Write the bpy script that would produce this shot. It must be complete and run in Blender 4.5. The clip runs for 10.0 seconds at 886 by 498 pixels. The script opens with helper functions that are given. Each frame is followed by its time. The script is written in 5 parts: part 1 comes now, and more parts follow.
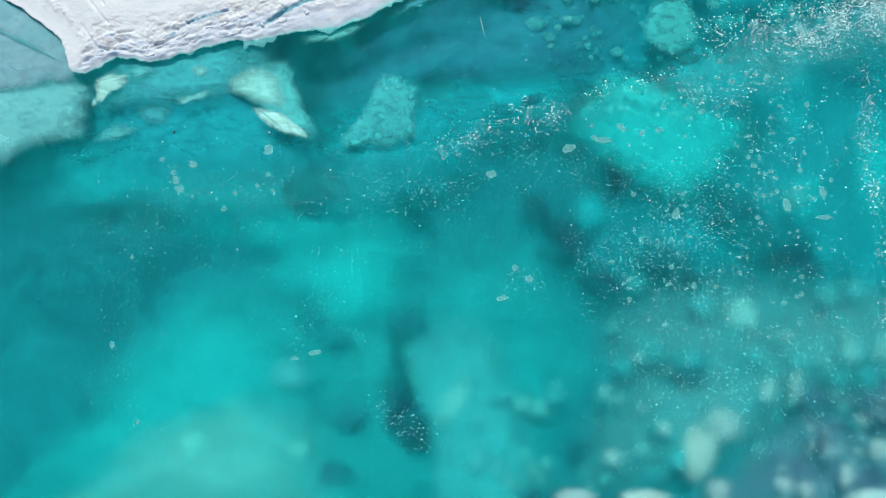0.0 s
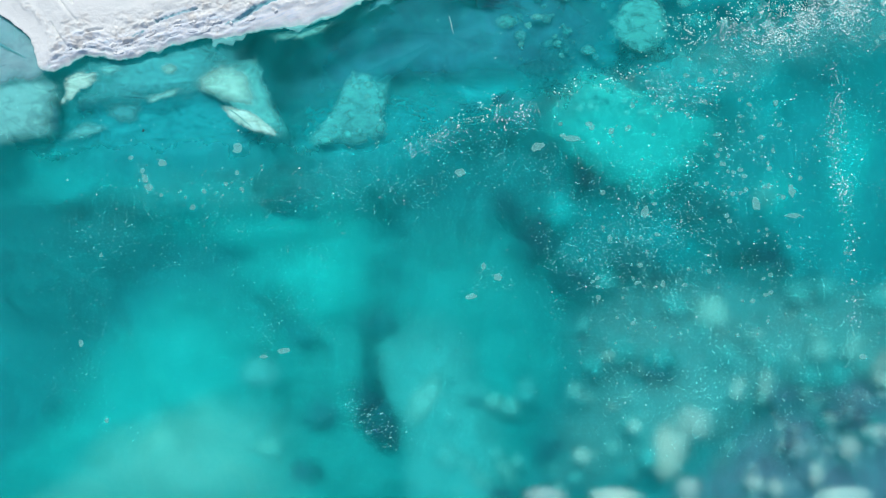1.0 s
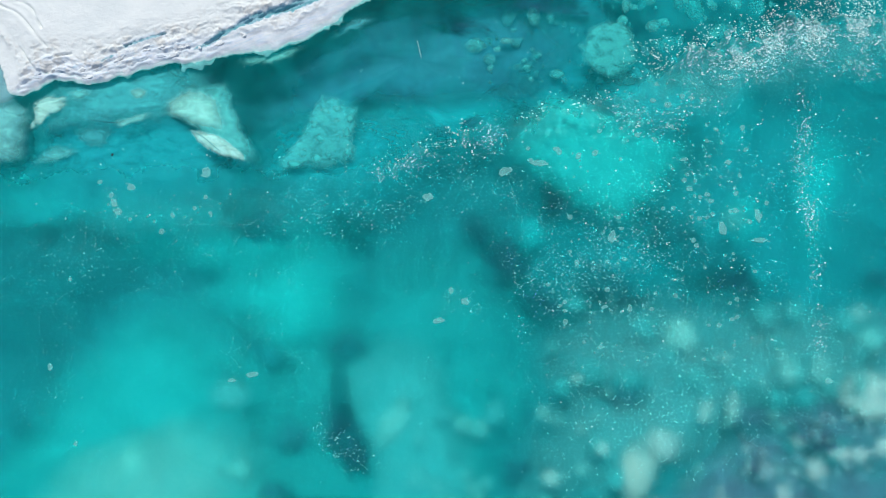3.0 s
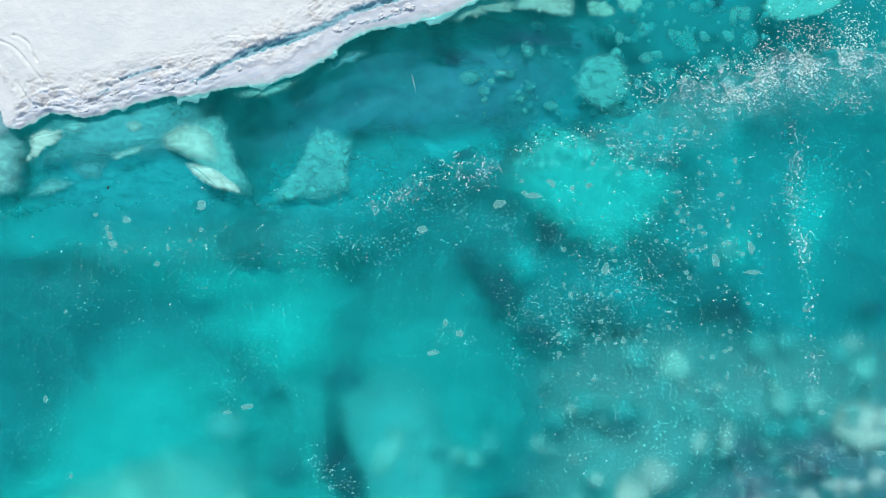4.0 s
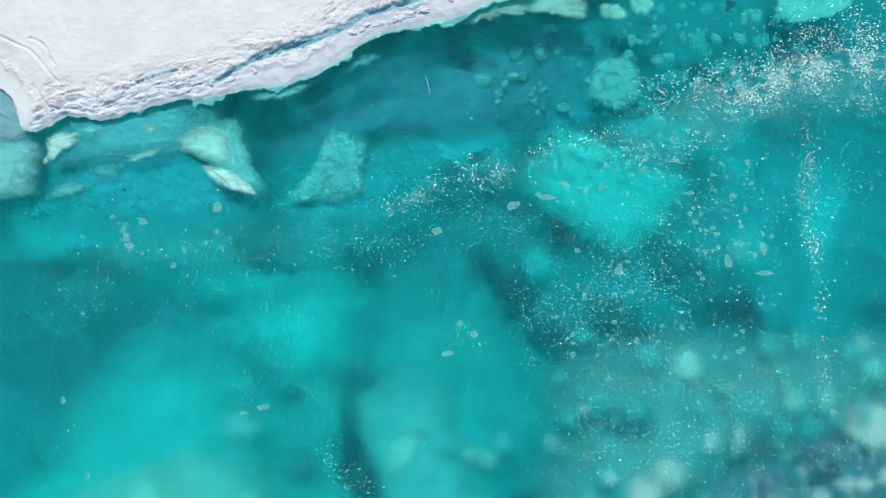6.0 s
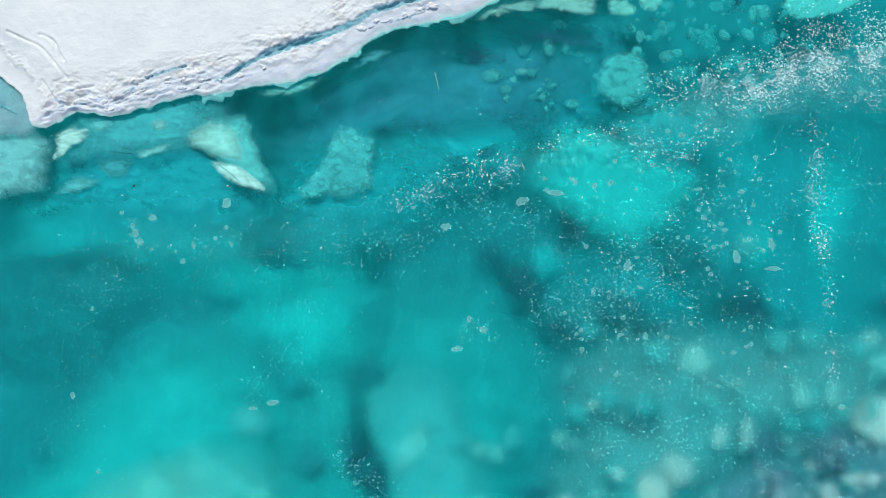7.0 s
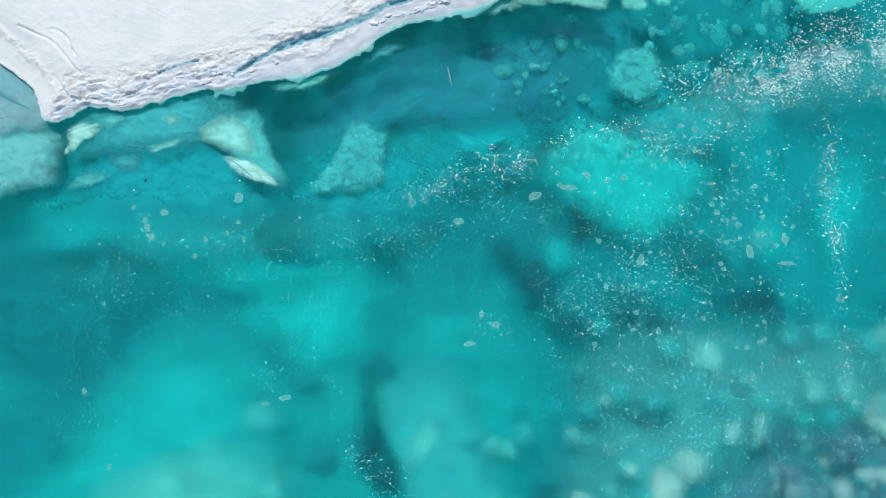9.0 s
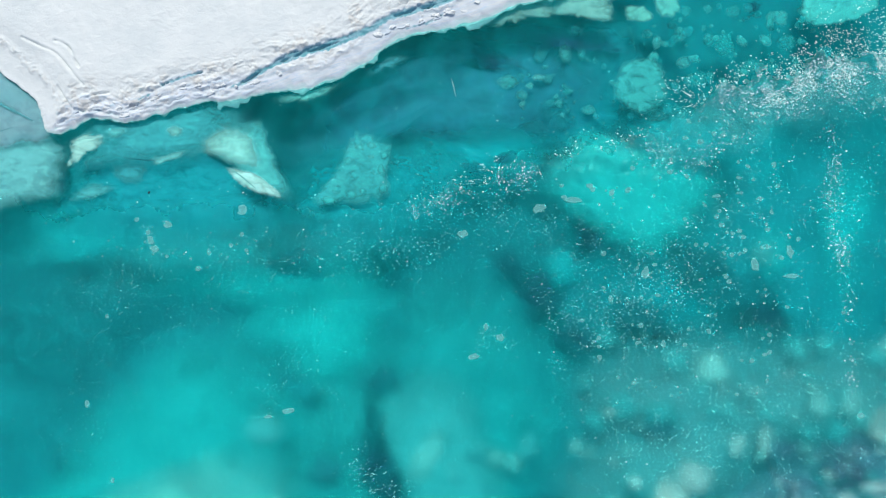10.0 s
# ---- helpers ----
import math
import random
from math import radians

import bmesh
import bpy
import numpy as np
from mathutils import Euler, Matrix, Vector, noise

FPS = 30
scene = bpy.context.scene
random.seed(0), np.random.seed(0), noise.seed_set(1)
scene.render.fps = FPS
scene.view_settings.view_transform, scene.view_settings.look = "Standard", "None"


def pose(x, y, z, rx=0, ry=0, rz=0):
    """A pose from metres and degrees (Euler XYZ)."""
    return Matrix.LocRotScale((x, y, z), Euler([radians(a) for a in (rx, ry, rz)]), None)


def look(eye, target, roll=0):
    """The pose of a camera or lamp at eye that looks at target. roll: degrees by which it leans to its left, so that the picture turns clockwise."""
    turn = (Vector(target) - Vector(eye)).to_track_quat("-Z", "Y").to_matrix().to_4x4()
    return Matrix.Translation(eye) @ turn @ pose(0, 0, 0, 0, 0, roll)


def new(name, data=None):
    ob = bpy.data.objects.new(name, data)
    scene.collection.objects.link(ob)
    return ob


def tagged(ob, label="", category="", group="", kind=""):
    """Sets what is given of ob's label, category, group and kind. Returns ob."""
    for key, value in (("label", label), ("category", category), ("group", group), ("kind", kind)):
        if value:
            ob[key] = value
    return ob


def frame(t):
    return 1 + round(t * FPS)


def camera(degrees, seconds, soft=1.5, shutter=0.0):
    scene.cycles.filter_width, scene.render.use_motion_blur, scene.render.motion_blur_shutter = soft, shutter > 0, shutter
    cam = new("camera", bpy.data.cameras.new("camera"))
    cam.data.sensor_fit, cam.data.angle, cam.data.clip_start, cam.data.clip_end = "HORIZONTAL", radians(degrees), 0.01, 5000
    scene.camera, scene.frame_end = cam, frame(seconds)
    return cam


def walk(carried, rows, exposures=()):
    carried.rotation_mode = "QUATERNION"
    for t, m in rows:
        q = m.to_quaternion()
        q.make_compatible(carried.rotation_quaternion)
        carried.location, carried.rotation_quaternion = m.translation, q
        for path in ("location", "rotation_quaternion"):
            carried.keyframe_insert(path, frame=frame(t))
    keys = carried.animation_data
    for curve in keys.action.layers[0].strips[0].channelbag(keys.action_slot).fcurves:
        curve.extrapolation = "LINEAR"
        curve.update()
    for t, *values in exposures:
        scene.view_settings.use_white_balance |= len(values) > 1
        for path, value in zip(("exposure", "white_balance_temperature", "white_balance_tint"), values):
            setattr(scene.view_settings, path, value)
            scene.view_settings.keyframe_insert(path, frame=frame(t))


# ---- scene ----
cam = camera(75.1, 10.0, soft=1.15)
PATH = [
    (0, -0.0858, -0.4616, 30.4335, 0.7583, 0.0540, 0.1944),
    (0.5, 0.8108, -0.4873, 30.4302, 0.7171, 0.0598, 0.2075),
    (1, 1.5603, -0.5127, 30.4358, 0.6872, 0.0651, 0.1863),
    (1.5, 2.1629, -0.5229, 30.4567, 0.6510, 0.0674, 0.1496),
    (2, 2.6189, -0.4304, 30.4622, 0.6308, 0.0722, 0.2002),
    (2.5, 2.9752, 0.0167, 30.4976, 0.5769, 0.0771, 0.2422),
    (4, 3.5395, 2.4283, 30.7167, 0.8203, 0.0207, 0.2003),
    (4.5, 3.5006, 2.7312, 30.7644, 0.7170, 0.0663, 0.1768),
    (5, 3.3162, 2.7065, 30.8182, 0.7460, 0.0483, 0.1454),
    (5.5, 3.0255, 2.6113, 30.8756, 0.7900, 0.0128, 0.1128),
    (7, 2.2325, 2.3165, 30.9819, 0.7236, -0.0638, 0.0940),
    (7.5, 2.0080, 2.1584, 30.9920, 0.7839, -0.0828, 0.0688),
    (8, 1.8388, 2.0098, 30.9645, 0.8053, -0.0972, 0.0638),
    (8.5, 1.6686, 1.9340, 30.9195, 0.8167, -0.1144, 0.0627),
    (9, 1.5452, 1.9847, 30.8982, 0.8218, -0.0879, 0.0789),
    (9.5, 1.4630, 2.1727, 30.8482, 0.8476, -0.0389, 0.1142),
    (10, 1.3170, 2.5993, 30.8138, 0.9114, -0.0957, 0.1119),
]
walk(cam, [(t, pose(x, y, z, rx, ry, rz)) for t, x, y, z, rx, ry, rz in PATH])

# ---- light ----
SUN_ELEVATION, SUN_AZIMUTH = 50.0, -12.0  # degrees; azimuth from north towards east
world = bpy.data.worlds.new("sky")
scene.world = world
world.use_nodes = True
sky = world.node_tree.nodes.new("ShaderNodeTexSky")
sky.sky_type, sky.sun_disc = "NISHITA", False
sky.sun_elevation, sky.sun_rotation = radians(SUN_ELEVATION), radians(SUN_AZIMUTH)
world.node_tree.links.new(sky.outputs[0], world.node_tree.nodes["Background"].inputs[0])
world.node_tree.nodes["Background"].inputs[1].default_value = 0.10
sun = new("sun", bpy.data.lights.new("sun", "SUN"))
sun.data.energy, sun.data.angle, sun.data.color = 2.7, radians(9.0), (0.985, 0.975, 0.895)
ce, se = math.cos(radians(SUN_ELEVATION)), math.sin(radians(SUN_ELEVATION))
toward = Vector((ce * math.sin(radians(SUN_AZIMUTH)), ce * math.cos(radians(SUN_AZIMUTH)), se))
sun.matrix_world = look(toward * 80, (0, 0, 0))
scene.view_settings.exposure = 0.0

# ---- materials ----
WATER_TINT = (0.60, 0.92, 0.93)
MILK, VEIL, LIT = (0.01, 0.68, 0.68), 0.16, 0.80  # the milkiness that hangs in the water


def linear(c):
    return tuple(((v / 255 + 0.055) / 1.055) ** 2.4 if v > 10 else v / 255 / 12.92 for v in c)


def sunk(c):
    """The base colour of ice that shows as c through the tinted water in full sun."""
    return tuple(min(0.92, max(0.002, (v / LIT - VEIL * w) / (t * (1 - VEIL)))) for v, t, w in zip(linear(c), WATER_TINT, MILK))


def node(tree, kind, **sockets):
    n = tree.nodes.new(kind)
    for key, value in sockets.items():
        n.inputs[key.replace("_", " ")].default_value = value
    return n


def blank(name):
    m = bpy.data.materials.new(name)
    m.use_nodes = True
    t = m.node_tree
    return m, t, t.nodes["Principled BSDF"], t.links


ice_kinds = {}


def ice(colour, grain=1.0, dense=0.92, wisp=0.7, awash=False):
    """Bare translucent ice of that colour: cloudy patches and streaks, fine grain, and clear where it runs thin (its
    "solid" value falls to 0)."""
    key = (tuple(colour), grain, dense, wisp, awash)
    if key in ice_kinds:
        return ice_kinds[key]
    m, t, b, link = blank("ice")
    base = linear(colour) if awash else sunk(colour)
    geo = t.nodes.new("ShaderNodeNewGeometry")
    turn = t.nodes.new("ShaderNodeMapping")
    turn.inputs["Rotation"].default_value = (0, 0, radians(-25))
    turn.inputs["Scale"].default_value = (1.0, 1.7, 1.0)
    link.new(geo.outputs["Position"], turn.inputs["Vector"])
    big = node(t, "ShaderNodeTexNoise", Scale=0.5 * grain, Detail=6.0, Roughness=0.62, Distortion=0.9)
    small = node(t, "ShaderNodeTexNoise", Scale=4.0 * grain, Detail=5.0, Roughness=0.68, Distortion=0.4)
    link.new(turn.outputs[0], big.inputs["Vector"])
    link.new(geo.outputs["Position"], small.inputs["Vector"])
    both = node(t, "ShaderNodeMath")
    both.operation = "MULTIPLY_ADD"
    both.inputs[1].default_value = 0.24
    link.new(small.outputs["Fac"], both.inputs[0])
    link.new(big.outputs["Fac"], both.inputs[2])
    ramp = t.nodes.new("ShaderNodeValToRGB")
    e = ramp.color_ramp.elements
    e[0].position, e[1].position = 0.40, 0.86
    e[0].color = (*[v * 0.84 for v in base], 1)
    e[1].color = (*[min(0.95, v * 1.18 + 0.008) for v in base], 1)
    link.new(both.outputs[0], ramp.inputs[0])
    link.new(ramp.outputs[0], b.inputs["Base Color"])
    solid = t.nodes.new("ShaderNodeAttribute")
    solid.attribute_name = "solid"
    cloud = node(t, "ShaderNodeMath")
    cloud.operation = "MULTIPLY_ADD"
    cloud.inputs[1].default_value, cloud.inputs[2].default_value = 2 * wisp, -1.24 * wisp
    link.new(both.outputs[0], cloud.inputs[0])
    keep = node(t, "ShaderNodeMath")
    keep.operation = "ADD"
    link.new(solid.outputs["Fac"], keep.inputs[0])
    link.new(cloud.outputs[0], keep.inputs[1])
    edge = node(t, "ShaderNodeMath")
    edge.operation, edge.use_clamp = "MULTIPLY", True
    link.new(keep.outputs[0], edge.inputs[0])
    fade = node(t, "ShaderNodeMapRange")
    fade.interpolation_type = "SMOOTHSTEP"
    fade.inputs["From Max"].default_value = 0.5
    link.new(solid.outputs["Fac"], fade.inputs["Value"])
    link.new(fade.outputs[0], edge.inputs[1])
    full = node(t, "ShaderNodeMath")
    full.operation = "MULTIPLY"
    full.inputs[1].default_value = dense
    link.new(edge.outputs[0], full.inputs[0])
    link.new(full.outputs[0], b.inputs["Alpha"])
    bump = node(t, "ShaderNodeBump", Strength=0.16, Distance=0.05)
    link.new(both.outputs[0], bump.inputs["Height"])
    link.new(bump.outputs[0], b.inputs["Normal"])
    b.inputs["Roughness"].default_value = 0.55
    b.inputs["Specular IOR Level"].default_value = 0.1
    ice_kinds[key] = m
    return m


def snow_material():
    """Wind-packed snow above the water line, turquoise below it, darker and greyer further down."""
    m, t, b, link = blank("snow")
    geo = t.nodes.new("ShaderNodeNewGeometry")
    stretch = t.nodes.new("ShaderNodeMapping")
    stretch.inputs["Rotation"].default_value = (0, 0, radians(28))
    stretch.inputs["Scale"].default_value = (1.0, 1.5, 1.0)
    link.new(geo.outputs["Position"], stretch.inputs["Vector"])
    ripple = node(t, "ShaderNodeTexNoise", Scale=2.2, Detail=6.0, Roughness=0.62, Distortion=0.7)
    link.new(stretch.outputs[0], ripple.inputs["Vector"])
    grain = node(t, "ShaderNodeTexNoise", Scale=14.0, Detail=4.0, Roughness=0.7)
    link.new(geo.outputs["Position"], grain.inputs["Vector"])
    patch = node(t, "ShaderNodeTexNoise", Scale=0.5, Detail=5.0, Roughness=0.6)
    link.new(geo.outputs["Position"], patch.inputs["Vector"])
    tone = t.nodes.new("ShaderNodeValToRGB")
    e = tone.color_ramp.elements
    e[0].position, e[1].position = 0.35, 0.65
    e[0].color, e[1].color = (0.81, 0.86, 0.86, 1), (0.885, 0.92, 0.91, 1)
    link.new(patch.outputs["Fac"], tone.inputs[0])
    split = t.nodes.new("ShaderNodeSeparateXYZ")
    link.new(geo.outputs["Position"], split.inputs[0])
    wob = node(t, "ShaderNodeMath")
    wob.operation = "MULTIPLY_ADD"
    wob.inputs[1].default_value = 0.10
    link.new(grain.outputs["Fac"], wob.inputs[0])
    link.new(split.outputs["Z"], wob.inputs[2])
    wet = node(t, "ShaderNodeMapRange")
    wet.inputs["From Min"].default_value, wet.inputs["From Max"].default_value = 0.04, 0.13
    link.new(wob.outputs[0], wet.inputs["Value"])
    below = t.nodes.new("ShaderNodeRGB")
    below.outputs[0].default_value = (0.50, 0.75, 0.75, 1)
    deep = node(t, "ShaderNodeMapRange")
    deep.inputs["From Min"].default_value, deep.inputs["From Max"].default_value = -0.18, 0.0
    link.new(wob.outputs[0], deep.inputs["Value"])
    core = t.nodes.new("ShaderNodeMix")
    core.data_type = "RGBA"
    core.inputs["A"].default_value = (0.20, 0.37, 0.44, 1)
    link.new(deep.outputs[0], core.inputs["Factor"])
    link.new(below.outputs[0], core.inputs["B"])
    mix = t.nodes.new("ShaderNodeMix")
    mix.data_type = "RGBA"
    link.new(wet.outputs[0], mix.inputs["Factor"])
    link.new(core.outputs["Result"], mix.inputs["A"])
    # bluish ice of the rim face, with its skylit blue shade painted in too
    glaze_and_shade = t.nodes.new("ShaderNodeAttribute")
    glaze_and_shade.attribute_name = "glaze_and_shade"
    along = t.nodes.new("ShaderNodeMapping")
    along.vector_type = "TEXTURE"
    along.inputs["Rotation"].default_value = (0, 0, radians(20))
    along.inputs["Scale"].default_value = (1.6, 0.22, 1.0)
    link.new(geo.outputs["Position"], along.inputs["Vector"])
    streak = node(t, "ShaderNodeTexNoise", Scale=1.5, Detail=6.0, Roughness=0.65, Distortion=0.8)
    link.new(along.outputs[0], streak.inputs["Vector"])
    hue = t.nodes.new("ShaderNodeValToRGB")
    e = hue.color_ramp.elements
    e[0].position, e[1].position = 0.36, 0.66
    e[0].color, e[1].color = (0.50, 0.69, 0.83, 1), (0.86, 0.89, 0.90, 1)
    mid = e.new(0.5)
    mid.color = (0.73, 0.80, 0.93, 1)
    link.new(streak.outputs["Fac"], hue.inputs[0])
    ice_shaded = t.nodes.new("ShaderNodeMix")
    ice_shaded.data_type = "RGBA"
    link.new(hue.outputs[0], ice_shaded.inputs["B"])
    link.new(glaze_and_shade.outputs["Fac"], ice_shaded.inputs["Factor"])
    link.new(tone.outputs[0], ice_shaded.inputs["A"])
    # the soft warm shadows among the rim rubble, painted into the snow colour
    rubble_shade = t.nodes.new("ShaderNodeAttribute")
    rubble_shade.attribute_name = "rubble_shade"
    shaded_rubble = t.nodes.new("ShaderNodeMix")
    shaded_rubble.data_type = "RGBA"
    shaded_rubble.inputs["B"].default_value = (0.71, 0.69, 0.65, 1)
    link.new(rubble_shade.outputs["Fac"], shaded_rubble.inputs["Factor"])
    link.new(ice_shaded.outputs["Result"], shaded_rubble.inputs["A"])
    seam = t.nodes.new("ShaderNodeAttribute")
    seam.attribute_name = "seam"
    vein = t.nodes.new("ShaderNodeValToRGB")
    e = vein.color_ramp.elements
    e[0].position, e[1].position = 0.38, 0.64
    e[0].color, e[1].color = (0.14, 0.42, 0.48, 1), (0.36, 0.58, 0.68, 1)
    link.new(streak.outputs["Fac"], vein.inputs[0])
    split_open = t.nodes.new("ShaderNodeMix")
    split_open.data_type = "RGBA"
    link.new(seam.outputs["Fac"], split_open.inputs["Factor"])
    link.new(shaded_rubble.outputs["Result"], split_open.inputs["A"])
    link.new(vein.outputs[0], split_open.inputs["B"])
    link.new(split_open.outputs["Result"], mix.inputs["B"])
    link.new(mix.outputs["Result"], b.inputs["Base Color"])
    add = node(t, "ShaderNodeMath")
    add.operation = "MULTIPLY_ADD"
    add.inputs[1].default_value = 0.35
    link.new(grain.outputs["Fac"], add.inputs[0])
    link.new(ripple.outputs["Fac"], add.inputs[2])
    bump = node(t, "ShaderNodeBump", Strength=0.42, Distance=0.10)
    link.new(add.outputs[0], bump.inputs["Height"])
    link.new(bump.outputs[0], b.inputs["Normal"])
    b.inputs["Roughness"].default_value = 0.75
    b.inputs["Specular IOR Level"].default_value = 0.2
    return m


def water_material():
    """Clear turquoise water near the shelf, cloudy thin ice (rough refraction) beyond the border line."""
    m, t, b, link = blank("water")
    t.nodes.remove(b)
    geo = t.nodes.new("ShaderNodeNewGeometry")
    split = t.nodes.new("ShaderNodeSeparateXYZ")
    link.new(geo.outputs["Position"], split.inputs[0])
    line = t.nodes.new("ShaderNodeFloatCurve")
    lo, hi = BORDER[0][0], BORDER[-1][0]
    c = line.mapping.curves[0]
    ylo = min(p[1] for p in BORDER) - 1
    yhi = max(p[1] for p in BORDER) + 1
    for k, (x, y) in enumerate(BORDER):
        u, v = (x - lo) / (hi - lo), (y - ylo) / (yhi - ylo)
        if k in (0, len(BORDER) - 1):
            c.points[0 if k == 0 else -1].location = (u, v)
        else:
            c.points.new(u, v)
    line.mapping.update()
    ux = node(t, "ShaderNodeMapRange")
    ux.inputs["From Min"].default_value, ux.inputs["From Max"].default_value = lo, hi
    link.new(split.outputs["X"], ux.inputs["Value"])
    link.new(ux.outputs[0], line.inputs["Value"])
    yb = node(t, "ShaderNodeMath")
    yb.operation = "MULTIPLY_ADD"
    yb.inputs[1].default_value, yb.inputs[2].default_value = yhi - ylo, ylo
    link.new(line.outputs[0], yb.inputs[0])
    gap = node(t, "ShaderNodeMath")
    gap.operation = "SUBTRACT"
    link.new(split.outputs["Y"], gap.inputs[0])
    link.new(yb.outputs[0], gap.inputs[1])
    cloud = node(t, "ShaderNodeMapRange")
    cloud.interpolation_type = "SMOOTHSTEP"
    for key, value in (("From Min", 0.0), ("From Max", 3.4), ("To Min", CLOUDY), ("To Max", CLEAR)):
        cloud.inputs[key].default_value = value
    ragged = node(t, "ShaderNodeTexNoise", Scale=0.45, Detail=4.0, Roughness=0.6)
    link.new(geo.outputs["Position"], ragged.inputs["Vector"])
    shift = node(t, "ShaderNodeMath")
    shift.operation, shift.inputs[1].default_value = "MULTIPLY_ADD", 5.0
    link.new(ragged.outputs["Fac"], shift.inputs[0])
    link.new(gap.outputs[0], shift.inputs[2])
    link.new(shift.outputs[0], cloud.inputs["Value"])
    bend = node(t, "ShaderNodeBsdfRefraction", Color=(*WATER_TINT, 1), IOR=1.333)
    bend.distribution = "BECKMANN"
    link.new(cloud.outputs[0], bend.inputs["Roughness"])
    milk = node(t, "ShaderNodeBsdfDiffuse", Color=(*MILK, 1))
    cloudy = node(t, "ShaderNodeMapRange")
    cloudy.inputs["From Min"].default_value, cloudy.inputs["From Max"].default_value = CLEAR, CLOUDY
    cloudy.inputs["To Min"].default_value, cloudy.inputs["To Max"].default_value = VEIL * 1.0, VEIL * 1.1
    link.new(cloud.outputs[0], cloudy.inputs["Value"])
    smoke = node(t, "ShaderNodeTexNoise", Scale=0.35, Detail=7.0, Roughness=0.66, Distortion=1.2)
    link.new(geo.outputs["Position"], smoke.inputs["Vector"])
    drift = node(t, "ShaderNodeMapRange")
    for key, value in (("From Min", 0.3), ("From Max", 0.7), ("To Min", 0.45), ("To Max", 1.7)):
        drift.inputs[key].default_value = value
    link.new(smoke.outputs["Fac"], drift.inputs["Value"])
    amount = node(t, "ShaderNodeMath")
    amount.operation = "MULTIPLY"
    link.new(cloudy.outputs[0], amount.inputs[0])
    link.new(drift.outputs[0], amount.inputs[1])
    body = t.nodes.new("ShaderNodeMixShader")
    link.new(amount.outputs[0], body.inputs[0])
    link.new(bend.outputs[0], body.inputs[1])
    link.new(milk.outputs[0], body.inputs[2])
    shine = node(t, "ShaderNodeBsdfGlossy", Roughness=0.1)
    fres = node(t, "ShaderNodeFresnel", IOR=1.16)
    mix = t.nodes.new("ShaderNodeMixShader")
    link.new(fres.outputs[0], mix.inputs[0])
    link.new(body.outputs[0], mix.inputs[1])
    link.new(shine.outputs[0], mix.inputs[2])
    link.new(mix.outputs[0], t.nodes["Material Output"].inputs["Surface"])
    return m


def plain(name, colour, roughness=0.6, grain=8.0, spread=0.25, alpha=1.0):
    """A simple surface with mottled tone."""
    m, t, b, link = blank(name)
    geo = t.nodes.new("ShaderNodeNewGeometry")
    n = node(t, "ShaderNodeTexNoise", Scale=grain, Detail=5.0, Roughness=0.65)
    link.new(geo.outputs["Position"], n.inputs["Vector"])
    ramp = t.nodes.new("ShaderNodeValToRGB")
    e = ramp.color_ramp.elements
    e[0].position, e[1].position = 0.3, 0.7
    e[0].color = (*[v * (1 - spread) for v in colour], 1)
    e[1].color = (*[min(0.95, v * (1 + spread)) for v in colour], 1)
    link.new(n.outputs["Fac"], ramp.inputs[0])
    link.new(ramp.outputs[0], b.inputs["Base Color"])
    bump = node(t, "ShaderNodeBump", Strength=0.3, Distance=0.03)
    link.new(n.outputs["Fac"], bump.inputs["Height"])
    link.new(bump.outputs[0], b.inputs["Normal"])
    b.inputs["Roughness"].default_value, b.inputs["Alpha"].default_value = roughness, alpha
    b.inputs["Specular IOR Level"].default_value = 0.2
    return m


def thin_ice(name, colour, dense, grain, patchy):
    """A thin skin of ice that lets the water through where its "solid" value and its grain run low."""
    m, t, b, link = blank(name)
    geo = t.nodes.new("ShaderNodeNewGeometry")
    fine = node(t, "ShaderNodeTexNoise", Scale=grain, Detail=8.0, Roughness=0.78, Distortion=0.5)
    wide = node(t, "ShaderNodeTexNoise", Scale=0.14 * grain, Detail=5.0, Roughness=0.6, Distortion=1.0)
    for n in (fine, wide):
        link.new(geo.outputs["Position"], n.inputs["Vector"])
    both = node(t, "ShaderNodeMath")
    both.operation = "MULTIPLY"
    link.new(fine.outputs["Fac"], both.inputs[0])
    link.new(wide.outputs["Fac"], both.inputs[1])
    cover = node(t, "ShaderNodeMapRange")
    for key, value in (("From Min", 0.16), ("From Max", 0.36), ("To Min", 1 - patchy), ("To Max", 1.0)):
        cover.inputs[key].default_value = value
    link.new(both.outputs[0], cover.inputs["Value"])
    solid = t.nodes.new("ShaderNodeAttribute")
    solid.attribute_name = "solid"
    some = node(t, "ShaderNodeMath")
    some.operation = "MULTIPLY"
    link.new(solid.outputs["Fac"], some.inputs[0])
    link.new(cover.outputs[0], some.inputs[1])
    full = node(t, "ShaderNodeMath")
    full.operation, full.inputs[1].default_value = "MULTIPLY", dense
    link.new(some.outputs[0], full.inputs[0])
    link.new(full.outputs[0], b.inputs["Alpha"])
    ramp = t.nodes.new("ShaderNodeValToRGB")
    e = ramp.color_ramp.elements
    e[0].position, e[1].position = 0.35, 0.65
    e[0].color, e[1].color = (*[v * 0.8 for v in colour], 1), (*[min(0.95, v * 1.15) for v in colour], 1)
    link.new(fine.outputs["Fac"], ramp.inputs[0])
    link.new(ramp.outputs[0], b.inputs["Base Color"])
    b.inputs["Roughness"].default_value = 0.45
    b.inputs["Specular IOR Level"].default_value = 0.25
    return m


